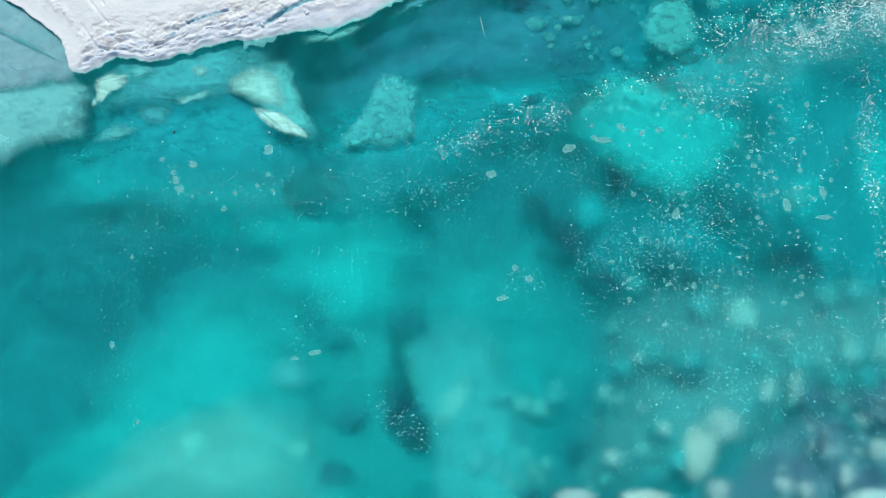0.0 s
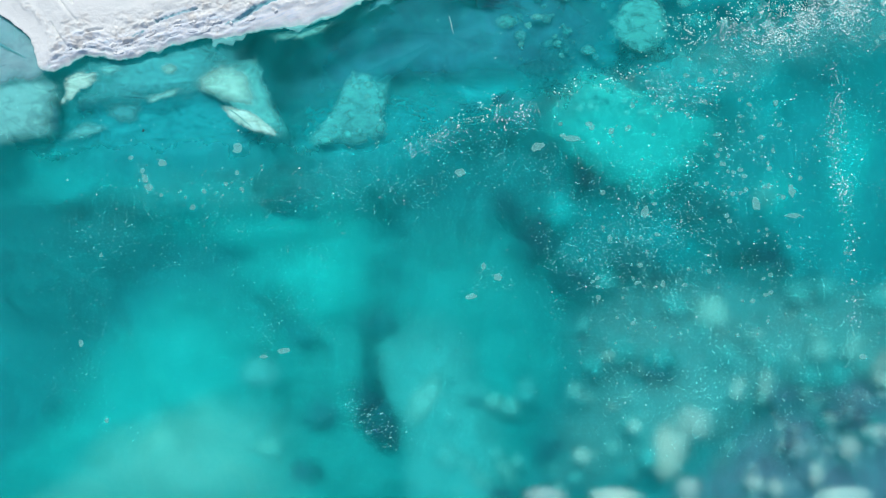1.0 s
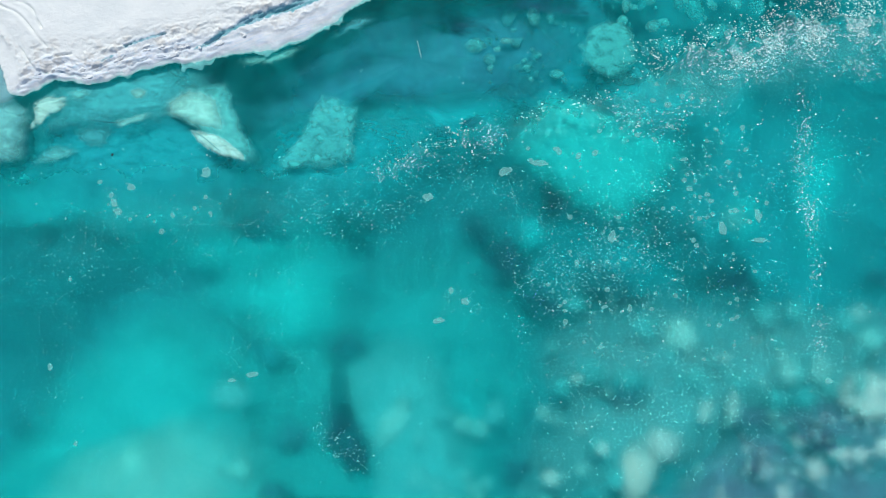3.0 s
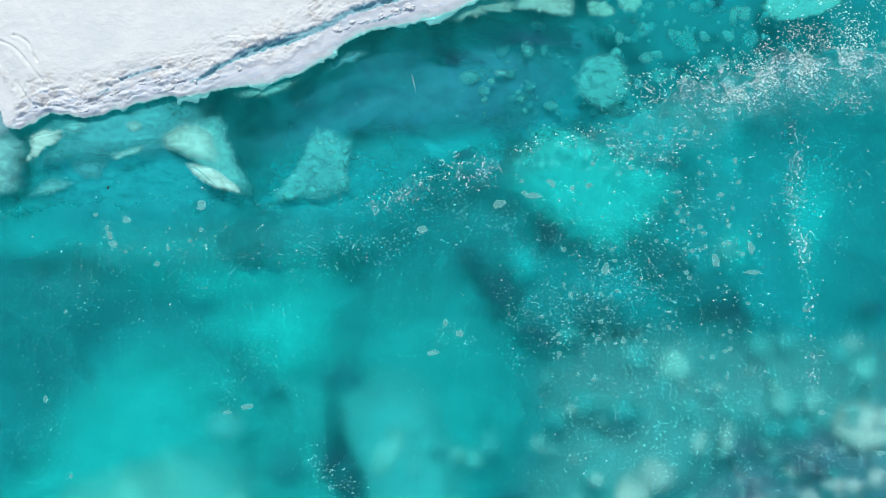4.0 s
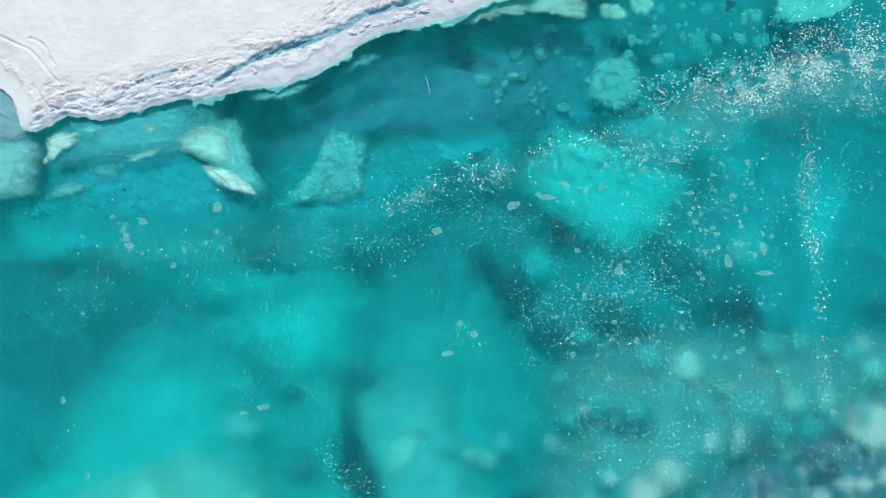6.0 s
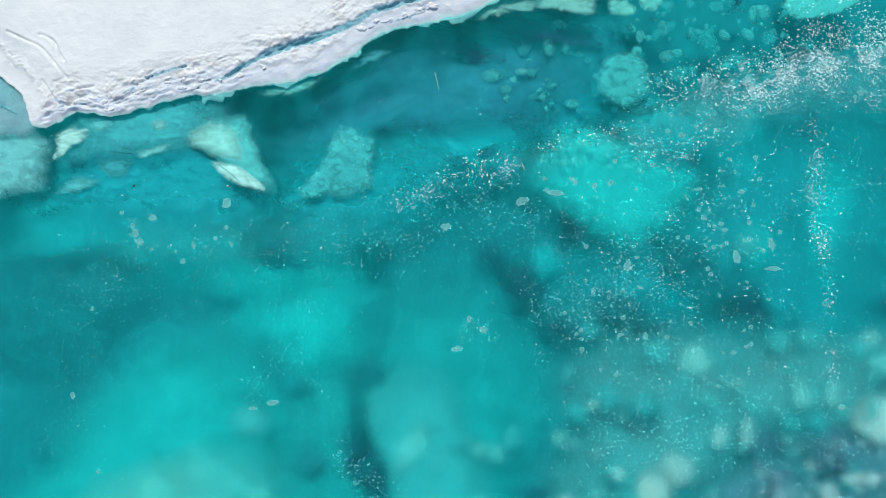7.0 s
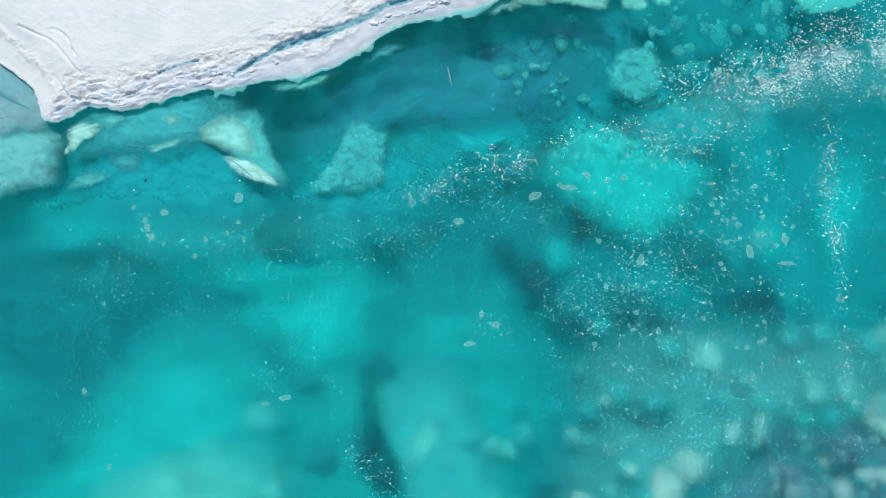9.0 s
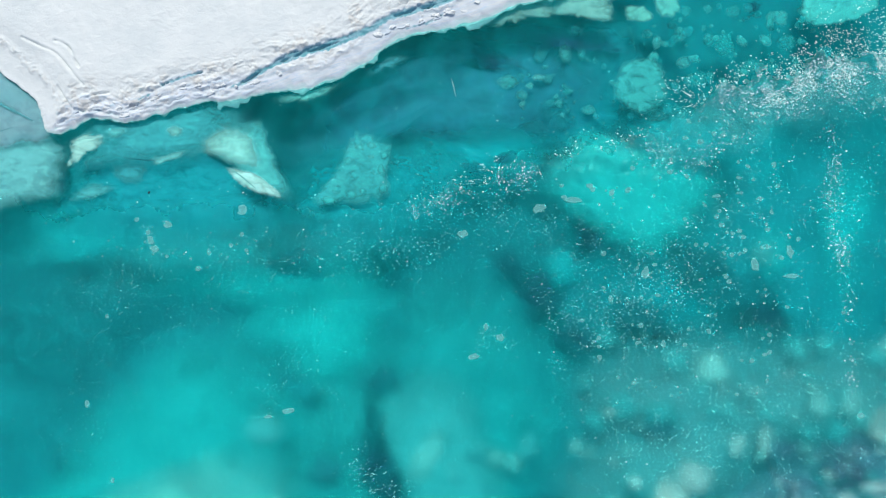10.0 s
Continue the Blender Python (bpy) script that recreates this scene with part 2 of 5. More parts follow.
CLOUDY, CLEAR = 0.66, 0.14
BORDER = [(-26.3, 5.47), (-11.17, 5.37), (-0.89, 5.79), (4.84, 7.62), (11.79, 9.37), (19.05, 12.88), (28.14, 14.73)]
SNOW = snow_material()
WATER = water_material()
FROST = plain("frost", (0.84, 1.0, 0.98), 0.3, 20.0, 0.03)
STRAW = plain("bleached_straw", (0.74, 0.80, 0.76), 0.6, 30.0, 0.15)
BUBBLE = plain("bubble_ice", (0.28, 0.92, 0.87), 0.4, 20.0, 0.12, 1.0)
FLAKE = thin_ice("flake_ice", (0.24, 0.72, 0.69), 0.72, 16.0, 0.25)
FILM = thin_ice("frazil_ice", (0.10, 0.60, 0.59), 0.5, 5.0, 0.85)
CRUST = plain("icy_crust", (0.72, 0.79, 0.90), 0.5, 5.0, 0.16)
CLUMP = plain("clump_snow", (0.88, 0.91, 0.91), 0.7, 9.0, 0.05)
BED = plain("lake_bed", sunk((0, 126, 132)), 0.8, 0.25, 0.25)

# ---- helpers for shapes ----


def mesh_thing(name, verts, faces, material, smooth=True):
    me = bpy.data.meshes.new(name)
    me.from_pydata(verts, [], faces)
    me.materials.append(material)
    me.update()
    if smooth:
        me.polygons.foreach_set("use_smooth", [True] * len(me.polygons))
    return new(name, me)


def ring_curve(points, count):
    """A closed, rounded line through the corner points."""
    n, out = len(points), []
    for i in range(count):
        u = i * n / count
        k, f = int(u) % n, u - int(u)
        p0, p1, p2, p3 = (Vector(points[(k + j) % n]) for j in (-1, 0, 1, 2))
        out.append(0.5 * (2 * p1 + (p2 - p0) * f + (2 * p0 - 5 * p1 + 4 * p2 - p3) * f * f + (3 * p1 - 3 * p2 + p3 - p0) * f ** 3))
    return out


seeds = iter(range(1, 10000))


def set_solid(ob, values):
    ob.data.attributes.new("solid", "FLOAT", "POINT").data.foreach_set("value", values)


def slab(corners, top, thick, dome, ragged, soft, dense, wisp, colour, label, name="sunken_ice_floe"):
    """A ragged ice slab: its top bulges by dome, sinks to its rim, and its sides taper below. soft: the share of it
    that thins out towards the rim."""
    s = next(seeds) * 7.3
    if sum(a[0] * b[1] - b[0] * a[1] for a, b in zip(corners, corners[1:] + corners[:1])) < 0:
        corners = corners[::-1]
    rim = ring_curve(corners, 112)
    centre = sum(rim, Vector((0, 0))) / len(rim)
    size = sum((p - centre).length for p in rim) / len(rim)
    rim = [p + (p - centre).normalized() * ragged * (noise.noise((p.x * 1.2 + s, p.y * 1.2, s)) + 0.7 * noise.noise((p.x * 3.5 + s, p.y * 3.5, s)) + 0.4 * noise.noise((p.x * 9 + s, p.y * 9, s))) * min(1.5, size) for p in rim]
    dome = min(dome, 0.07 * size)
    verts, faces, fade, n = [], [], [], len(rim)
    levels = [(0.1, 0), (0.25, 0), (0.4, 0), (0.52, 0), (0.63, 0), (0.73, 0), (0.82, 0), (0.89, 0), (0.95, 0), (0.99, 0.05), (1.01, 0.2), (0.98, 0.6), (0.85, 1.0)]
    for r, side in levels:
        for p in rim:
            q = centre + (p - centre) * r
            lump = 0.09 * noise.noise((q.x * 0.9 + s, q.y * 0.9, s)) + 0.025 * noise.noise((q.x * 3 + s, q.y * 3, s))
            z = top - dome * r ** 3 + lump * min(1, dome * 2) - side * thick
            verts.append((q.x, q.y, z if top > 0 else min(z, -0.012)))
            fade.append(0.0 if side > 0.1 else min(1.0, max(0.0, (1.0 - r) / soft)))
    for k in range(len(levels) - 1):
        for i in range(n):
            j = (i + 1) % n
            faces.append((k * n + i, (k + 1) * n + i, (k + 1) * n + j, k * n + j))
    verts += [(*centre, top if top > 0 else min(-0.012, top)), (*centre, top - dome - thick)]
    fade += [1.0, 0.0]
    last = (len(levels) - 1) * n
    for i in range(n):
        faces.append((len(verts) - 2, i, (i + 1) % n))
        faces.append((len(verts) - 1, last + (i + 1) % n, last + i))
    ob = mesh_thing(name, verts, faces, ice(colour, 1.0 if top < -2 else 2.4, dense, wisp, top > 0))
    set_solid(ob, fade)
    return tagged(ob, label, "ice floe", "sunken ice floes")


def lump_mesh(name, rx, ry, rz, seed, detail, material, jag=0.25, flat=False):
    """An irregular broken lump: a ball pushed in and out by noise."""
    bm = bmesh.new()
    bmesh.ops.create_icosphere(bm, subdivisions=detail, radius=1.0)
    for v in bm.verts:
        d = v.co.normalized()
        k = 1 + jag * noise.noise(d * 1.5 + Vector((seed * 3.1, 0, 0))) + 0.5 * jag * noise.noise(d * 3.6 + Vector((0, seed * 2.3, 0)))
        v.co = Vector((d.x * rx * k, d.y * ry * k, d.z * rz * k))
    me = bpy.data.meshes.new(name)
    bm.to_mesh(me)
    bm.free()
    me.materials.append(material)
    if not flat:
        me.polygons.foreach_set("use_smooth", [True] * len(me.polygons))
    return new(name, me)


def block_mesh(name, rx, ry, rz, seed, material, cuts=8, near=0.45, rough=0.12):
    """An angular broken piece: a ball trimmed by chance planes, with worn edges."""
    rng = np.random.default_rng(seed)
    planes = rng.normal(0, 1, (cuts, 3)) * (1, 1, 0.7)
    planes /= np.linalg.norm(planes, axis=1)[:, None]
    reach = near + 0.5 * rng.random(cuts)
    bm = bmesh.new()
    bmesh.ops.create_icosphere(bm, subdivisions=4, radius=1.0)
    for v in bm.verts:
        d = np.array(v.co.normalized())
        up = planes @ d
        k = min(1.12, float(np.min(np.where(up > 0.05, reach / np.maximum(up, 0.05), 9))))
        k += rough * noise.noise(v.co * 4 + Vector((seed * 1.3, 0, 0)))
        v.co = Vector((d[0] * rx * k, d[1] * ry * k, d[2] * rz * k))
    me = bpy.data.meshes.new(name)
    bm.to_mesh(me)
    bm.free()
    me.materials.append(material)
    me.polygons.foreach_set("use_smooth", [True] * len(me.polygons))
    return new(name, me)


def chunk(x, y, z, rx, ry, turn, colour, label, group, soft=0.7, dense=0.85, host=None, grain=1.8, wisp=0.6):
    s = next(seeds)
    ob = block_mesh("submerged_ice_chunk", rx * 1.15, ry * 1.15, min(rx, ry) * 0.22, s, ice(colour, grain, dense, wisp), 12, 0.5, 0.28)
    set_solid(ob, [min(1.0, max(0.0, (1.15 - math.hypot(v.co.x / rx, v.co.y / ry)) / soft)) for v in ob.data.vertices])
    ob.matrix_world = pose(x, y, z - min(rx, ry) * 0.14, 0, 0, turn)
    if host:
        ob.name, ob.parent = "ice_pebble", host
        return tagged(ob, label)
    return tagged(ob, label, "ice chunk", group)


def strew(seed, count, corner, span, zs, sizes, colours, label, group, soft=0.6, dense=0.5):
    """Small chunks strewn by chance over a skewed patch."""
    rng = np.random.default_rng(seed)
    for _ in range(count):
        u, v = rng.random(2)
        x = corner[0] + span[0] * u + span[2] * v
        y = corner[1] + span[1] * u + span[3] * v
        r = sizes[0] + (sizes[1] - sizes[0]) * rng.random() ** 2
        chunk(x, y, zs[0] + (zs[1] - zs[0]) * rng.random(), r, r * (0.6 + 0.6 * rng.random()), rng.random() * 180,
              colours[rng.integers(len(colours))], label, group, soft, round(dense + 0.35 * rng.random(), 1), None, 3.0, 0.9)


def strew_joined(name, seed, count, corner, span, zs, sizes, colours, label):
    """The smallest pieces of a patch, joined into one mesh a colour."""
    rng = np.random.default_rng(seed)
    for k, colour in enumerate(colours):
        verts, faces, fade = [], [], []
        for _ in range(count // len(colours)):
            u, v = rng.random(2)
            r = sizes[0] + (sizes[1] - sizes[0]) * rng.random() ** 2
            m = pose(corner[0] + span[0] * u + span[2] * v, corner[1] + span[1] * u + span[3] * v, zs[0] + (zs[1] - zs[0]) * rng.random(), 0, 0, rng.random() * 180)
            planes = rng.normal(0, 1, (7, 3)) * (1, 1, 0.7)
            planes /= np.linalg.norm(planes, axis=1)[:, None]
            reach, base, squash = 0.5 + 0.5 * rng.random(7), len(verts), 0.55 + 0.5 * rng.random()
            for ring in range(7):
                e = -1.4 + 2.8 * ring / 6
                for i in range(14):
                    a = i * 2 * math.pi / 14
                    d = np.array((math.cos(a) * math.cos(e), math.sin(a) * math.cos(e), math.sin(e)))
                    up = planes @ d
                    q = min(1.1, float(np.min(np.where(up > 0.05, reach / np.maximum(up, 0.05), 9))))
                    fade.append(min(1.0, max(0.0, (1.1 - q * math.cos(e)) / 0.5)))
                    verts.append(tuple(m @ Vector((d[0] * r * q, d[1] * r * squash * q, d[2] * r * 0.25 * q))))
                    if ring:
                        j = (i + 1) % 14
                        faces.append((base + (ring - 1) * 14 + i, base + (ring - 1) * 14 + j, base + ring * 14 + j, base + ring * 14 + i))
            faces.append(tuple(base + 6 * 14 + i for i in range(14)))
        ob = mesh_thing(name, verts, faces, ice(colour, 3.0, 0.5, 1.2))
        set_solid(ob, fade)
        tagged(ob, label, "ice crumbs", kind="stuff")


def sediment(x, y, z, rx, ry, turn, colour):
    """A dark patch in the ice, thinning out to a frayed outline. The long ones below the rim paint shade."""
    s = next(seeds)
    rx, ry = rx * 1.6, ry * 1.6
    ob = lump_mesh("dark_patch", rx, ry, min(rx, ry) * 0.12, s, 4, ice(colour, 2.5, 0.78, 1.2), 0.7)
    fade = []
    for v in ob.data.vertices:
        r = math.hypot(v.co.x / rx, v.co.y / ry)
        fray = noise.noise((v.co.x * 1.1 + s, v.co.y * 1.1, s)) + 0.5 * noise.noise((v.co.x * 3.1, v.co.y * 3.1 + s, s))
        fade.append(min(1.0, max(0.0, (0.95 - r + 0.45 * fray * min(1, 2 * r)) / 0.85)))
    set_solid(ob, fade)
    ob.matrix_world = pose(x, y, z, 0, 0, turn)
    return tagged(ob, "dark blue-green patch in sunken ice, painting shade where it runs below the rim", "sediment", "dark sediment clumps")


# ---- setting ----
def sheet(name, half, z, material, cuts=1):
    """A large flat square, finely undulating where cut."""
    verts = [(-half + 2 * half * i / cuts, -half + 2 * half * j / cuts, z) for j in range(cuts + 1) for i in range(cuts + 1)]
    faces = [(j * (cuts + 1) + i, j * (cuts + 1) + i + 1, (j + 1) * (cuts + 1) + i + 1, (j + 1) * (cuts + 1) + i) for j in range(cuts) for i in range(cuts)]
    return mesh_thing(name, verts, faces, material)


water = tagged(sheet("water", 600, 0.0, WATER), "clear turquoise water, clouding into thin speckled ice", "water", kind="structure")
water.visible_shadow = False
bed = sheet("ground", 600, -3.9, BED, 200)
for v in bed.data.vertices:
    v.co.z += 0.35 * noise.noise(v.co * 0.12)
tagged(bed, "dark teal lake bed far below the ice", "lake bed", kind="structure")

EDGE = [(-33.02, 15.75), (-29.37, 14.84), (-26.33, 13.94), (-23.9, 13.34), (-23.07, 12.95), (-22.16, 12.34), (-20.78, 11.29), (-20.17, 10.38), (-20.01, 9.53), (-19.73, 9.17), (-19.18, 9.08), (-18.4, 9.48), (-17.5, 9.99), (-16.66, 9.9), (-15.69, 9.76), (-14.18, 10.15), (-12.38, 10.64), (-10.27, 11.01), (-8.15, 11.32), (-6.49, 11.57), (-5.14, 11.81), (-3.78, 12.39), (-2.73, 13), (-1.77, 13.85), (-0.62, 14.37), (0.89, 14.77), (2.4, 15.05), (3.91, 15.54), (5.42, 16.09), (6.93, 16.58), (9.35, 17.53), (12.98, 19.21), (19.03, 21.36)]
CRACKS = [
    (0.20, [(-10.08, 11.68), (-9.18, 12.05), (-8.13, 12.68), (-6.63, 13.35), (-5.12, 13.84), (-3.62, 14.36), (-2.42, 14.88), (-1.76, 15.36), (-0.61, 15.73), (0.89, 16.16), (2.25, 16.58), (3.9, 17.16)]),
    (0.11, [(-13.78, 11.79), (-13.09, 12), (-12.34, 12.25), (-11.38, 12.55)]),
    (0.04, [(-15.1, 10.85), (-14.59, 11.15), (-14.14, 11.43)]),
    (0.06, [(-0.91, 14.82), (0.59, 15.25), (1.35, 15.64), (2.1, 15.8)]),
]
TRACKS = [
    [(-21.03, 14.3), (-20.12, 13.88), (-19.21, 13.43), (-18.45, 12.56), (-17.75, 11.72)],
    [(-19.28, 14.13), (-18.61, 13.83), (-18.15, 12.98), (-18, 12.74)],
    [(-19.19, 11.72), (-18.82, 11.11), (-18.42, 10.51)],
    [(-17.62, 11.12), (-17.08, 11.3), (-16.48, 11.39)],
]


def fine_line(points, step=0.1):
    """Points along a rounded open line, a step apart."""
    out, n = [], len(points)
    for k in range(n - 1):
        p0, p1, p2, p3 = (np.array(points[min(max(k + j, 0), n - 1)]) for j in (-1, 0, 1, 2))
        m = max(2, int(np.linalg.norm(p2 - p1) / step))
        for f in np.arange(m) / m:
            out.append(0.5 * (2 * p1 + (p2 - p0) * f + (2 * p0 - 5 * p1 + 4 * p2 - p3) * f * f + (3 * p1 - 3 * p2 + p3 - p0) * f ** 3))
    return np.array(out + [np.array(points[-1], float)])


def nearest(xy, line):
    """Distance from each point to a line, which side of it (left +), and the way along it from 0 to 1."""
    best, side, along = np.full(len(xy), 1e9), np.zeros(len(xy)), np.zeros(len(xy))
    for k in range(len(line) - 1):
        a, d = line[k], line[k + 1] - line[k]
        u = np.clip(((xy - a) @ d) / (d @ d), 0, 1)
        off = xy - (a + u[:, None] * d)
        dist = np.hypot(off[:, 0], off[:, 1])
        near = dist < best
        best[near], side[near] = dist[near], (d[0] * off[:, 1] - d[1] * off[:, 0])[near]
        along[near] = (k + u[near]) / (len(line) - 1)
    return best, side, along


def smooth(a, b, v):
    u = np.clip((v - a) / (b - a), 0, 1)
    return u * u * (3 - 2 * u)


def wobble(xy, scale, seed):
    return np.array([noise.noise((x * scale + seed, y * scale, seed * 0.7)) for x, y in xy])


def snow_shelf():
    x0, x1, y0, y1, step = -27.0, 12.0, 7.6, 20.6, 0.05
    nx, ny = int((x1 - x0) / step), int((y1 - y0) / step)
    gx, gy = np.meshgrid(np.linspace(x0, x1, nx), np.linspace(y0, y1, ny))
    xy = np.stack([gx.ravel(), gy.ravel()], 1)
    dist, side, along = nearest(xy, fine_line(EDGE, 0.5))
    d = np.where(side > 0, dist, -dist)
    w1, w2, w3 = wobble(xy, 0.7, 3), wobble(xy, 2.2, 5), wobble(xy, 6.0, 9)
    fine = wobble(xy, 15.0, 2)
    d = d + 0.012 * fine + 0.10 * w1 + 0.12 * w2 + 0.03 * w3
    run = along * 60.0
    brink = fine_line(EDGE, 0.5)[:, 0]
    brink = brink[np.round(along * (len(brink) - 1)).astype(int)]
    near_rim = (d > -0.4) & (d < 5.0)
    layers, lumps, blocks = np.zeros(len(xy)), np.zeros(len(xy)), np.zeros(len(xy))
    for k in np.nonzero(near_rim)[0]:
        u, v, x, y = run[k], d[k], xy[k, 0] + 0.35 * w2[k], xy[k, 1] + 0.3 * w1[k]
        layers[k] = noise.noise((u * 0.7, v * 3.6, 4.0)) + 0.6 * noise.noise((u * 1.8, v * 7.5, 7.0))
        lumps[k] = 0.7 * abs(noise.noise((u * 0.9, v * 2.3, 2.0))) + 0.5 * abs(noise.noise((u * 2.3 + 0.5 * w2[k], v * 5.2, 6.0))) + 0.42 * abs(noise.noise((x * 6.5, y * 9.5, 8.0)))
        far, spots = noise.voronoi((x * 1.2 + 0.2 * w3[k], y * 2.0 + 0.2 * w3[k], 0.0))
        blocks[k] = noise.noise(spots[0] * 3.7) + 1.5 * min(0.12, far[1] - far[0])
    west = smooth(-6.5, -10.5, brink) * smooth(-20.1, -19.3, brink)
    slush = smooth(-19.6, -20.3, brink)
    patchy = smooth(-0.35, 0.3, w1 + 0.4 * w2)
    rough = smooth(1.3, 1.7, d + 1.3 * west) * smooth(3.6, 2.3, d + 0.7 * west + 0.5 * w1) * (0.35 + 0.65 * patchy) * (1 - 0.85 * slush)
    lip = np.exp(-((d - 1.25 + 0.25 * w1) / 0.22) ** 2) * (1 - west)
    face = smooth(0.05, 0.25, d) * smooth(1.5, 1.0, d) * (1 - slush)
    z = -0.02 + 0.13 * smooth(-0.06, 0.6 - 0.25 * west - 0.3 * slush, d) + 0.13 * smooth(0.2, 1.7, d) + 0.12 * smooth(1.3, 2.6, d) + 0.03 * w1 * smooth(0.0, 0.5, d) + 0.12 * slush * smooth(0.3, 0.0, d)
    z = z + rough * (0.22 * (lumps - 0.30) + 0.05 * blocks + 0.012 * fine)
    z = z + lip * (0.17 * lumps + 0.05 * blocks)
    z = z + face * (0.012 * layers + 0.015 * w2 + west * (0.08 * layers + 0.03 * blocks))
    z = z + 0.018 * w2 * smooth(1.8, 3.5, d) + 0.006 * w3 * smooth(1.8, 3.0, d)
    seam, icy = np.zeros(len(xy)), np.zeros(len(xy))
    for width, line in CRACKS:
        dc, sc, ac = nearest(xy, fine_line(line, 0.2))
        wide = width * (0.95 + 0.6 * w1 + 0.6 * w2) * np.sqrt(np.sin(math.pi * np.clip(ac, 0, 1))) ** (1.6 if len(line) < 6 else 0.6)
        off = dc + 0.07 * w3 + 0.04 * fine + 0.06 * w2
        cut = (1 - smooth(wide - 0.05, wide + 0.04, off)) * (wide > 0.02)
        floor = 0.21 + 0.05 * w3 + 0.03 * w2 - 0.22 * np.exp(-((dc + 0.08 * w2) / 0.045) ** 2) * smooth(-0.1, 0.2, w1)
        z = z + cut * (np.minimum(floor, z) - z)
        seam = np.maximum(seam, cut)
        icy = np.maximum(icy, smooth(0.2, 0.04, dc - wide) * (wide > 0.02))
    for line in TRACKS:
        dc, sc, ac = nearest(xy, fine_line(line, 0.2))
        z = z - 0.17 * np.exp(-(dc / 0.05) ** 2) * (0.6 + 0.8 * w2) + 0.012 * np.exp(-((dc - 0.16) / 0.09) ** 2)
    reach = 0.02 + np.clip(0.5 * w1 + 0.25 * w2 - 0.06, 0, 0.45) * (1 - slush)
    foot = -0.04 - 0.45 * np.abs(d)
    z = np.where(d < 0, foot, z)
    used = d > -reach
    index = -np.ones(nx * ny, int)
    index[used] = np.arange(used.sum())
    i, j = np.meshgrid(np.arange(nx - 1), np.arange(ny - 1))
    quad = index[np.stack([j * nx + i, j * nx + i + 1, (j + 1) * nx + i + 1, (j + 1) * nx + i], -1).reshape(-1, 4)]
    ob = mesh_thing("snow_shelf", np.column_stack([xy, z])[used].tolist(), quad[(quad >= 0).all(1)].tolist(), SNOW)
    # icy rim face and crack sides that take the blue ice-and-shade tint
    bare = face * (0.35 + 0.35 * smooth(-0.2, 0.4, layers + 0.4 * w2) + 0.1 * west)
    # where the painted rubble shadows lie: patches of the rough zone and the lip
    rubble_shade = 0.7 * rough * smooth(-0.15, 0.6, w2 + 0.8 * w3 + 0.3 * w1) + 0.4 * lip * smooth(0.0, 0.4, w3)
    for name, values in (("glaze_and_shade", np.maximum(bare, 0.5 * icy)), ("seam", seam), ("rubble_shade", rubble_shade)):
        ob.data.attributes.new(name, "FLOAT", "POINT").data.foreach_set("value", np.clip(values, 0, 1)[used])
    return tagged(ob, "white wind-packed snow shelf with a cracked ragged rim", "snow shelf", kind="structure")


shelf = snow_shelf()
far = mesh_thing("snow_field", [(-300, 20.5, -3), (12, 20.5, -3), (300, 150, -3), (300, 400, -3), (-300, 400, -3), (-300, 20.5, 0.36), (12, 20.5, 0.36), (300, 150, 0.36), (300, 400, 0.36), (-300, 400, 0.36)],
                 [(5, 6, 7, 8, 9), (0, 1, 6, 5), (1, 2, 7, 6), (2, 3, 8, 7), (3, 4, 9, 8), (4, 0, 5, 9)], SNOW, False)
tagged(far, "flat white snow field behind the shelf", "snow field", kind="structure")

# ---- sunken ice, largest first ----
slab([(-21.63, 7.65), (-15.15, 8.62), (-7.09, 7.72), (-4.6, 4.31), (-7.06, 1.51), (-12.62, 1.18), (-18.18, 1.78), (-22.48, 1.76), (-23.14, 4.85)], -1.5, 1.2, 0.6, 0.12, 0.8, 0.92, 0.4, (14, 172, 176), "teal ice floe sloping away below the rim")
slab([(-28.78, 6.69), (-13.98, 6.76), (0.65, 6.63), (1.8, 3.25), (-0.82, 0.23), (-5.31, -1.28), (-12.05, -0.55), (-18.01, 0.56), (-23.2, 1.86), (-28.72, 2.59)], -3.08, 1.2, 0.5, 0.12, 0.65, 0.97, 0.4, (0, 176, 175), "broad teal ice floe lying deep under the water")
slab([(-27.0, 4.6), (-20.2, 4.9), (-15.5, 3.7), (-12.8, 1.5), (-14.0, -1.4), (-17.0, -4.4), (-21.0, -6.5), (-27.0, -3.5)], -2.95, 1.2, 0.5, 0.12, 0.75, 0.85, 0.5, (0, 124, 130), "dim teal ice floe lying deep under the water")
slab([(-8.57, -2.48), (-3.7, -0.96), (-0.3, -2.46), (-0.64, -8.45), (-0.58, -18.05), (-8.76, -18.05), (-8.11, -10.31)], -3.24, 1.2, 0.5, 0.12, 0.5, 0.97, 0.4, (12, 146, 146), "dim grey-teal ice floe between brighter masses")
slab([(-27.55, -1.85), (-23.89, -1.1), (-19.44, -2.59), (-17.53, -7.05), (-18.18, -12.23), (-22.16, -15.52), (-27.27, -15.49)], -3.16, 1.2, 0.5, 0.12, 0.65, 0.97, 0.4, (0, 128, 134), "dim teal ice floe lying deep under the water")
slab([(-2.96, 1.64), (0.05, 3.61), (4.2, 3.55), (7.23, 0.73), (9.67, -2.84), (10.42, -7.32), (7.98, -11.79), (6.12, -18.42), (-4.67, -18.45), (-5.29, -12.57), (-3.67, -5.13)], -3.24, 1.2, 0.9, 0.12, 0.65, 0.97, 0.4, (0, 150, 151), "large domed teal ice mass under the water")
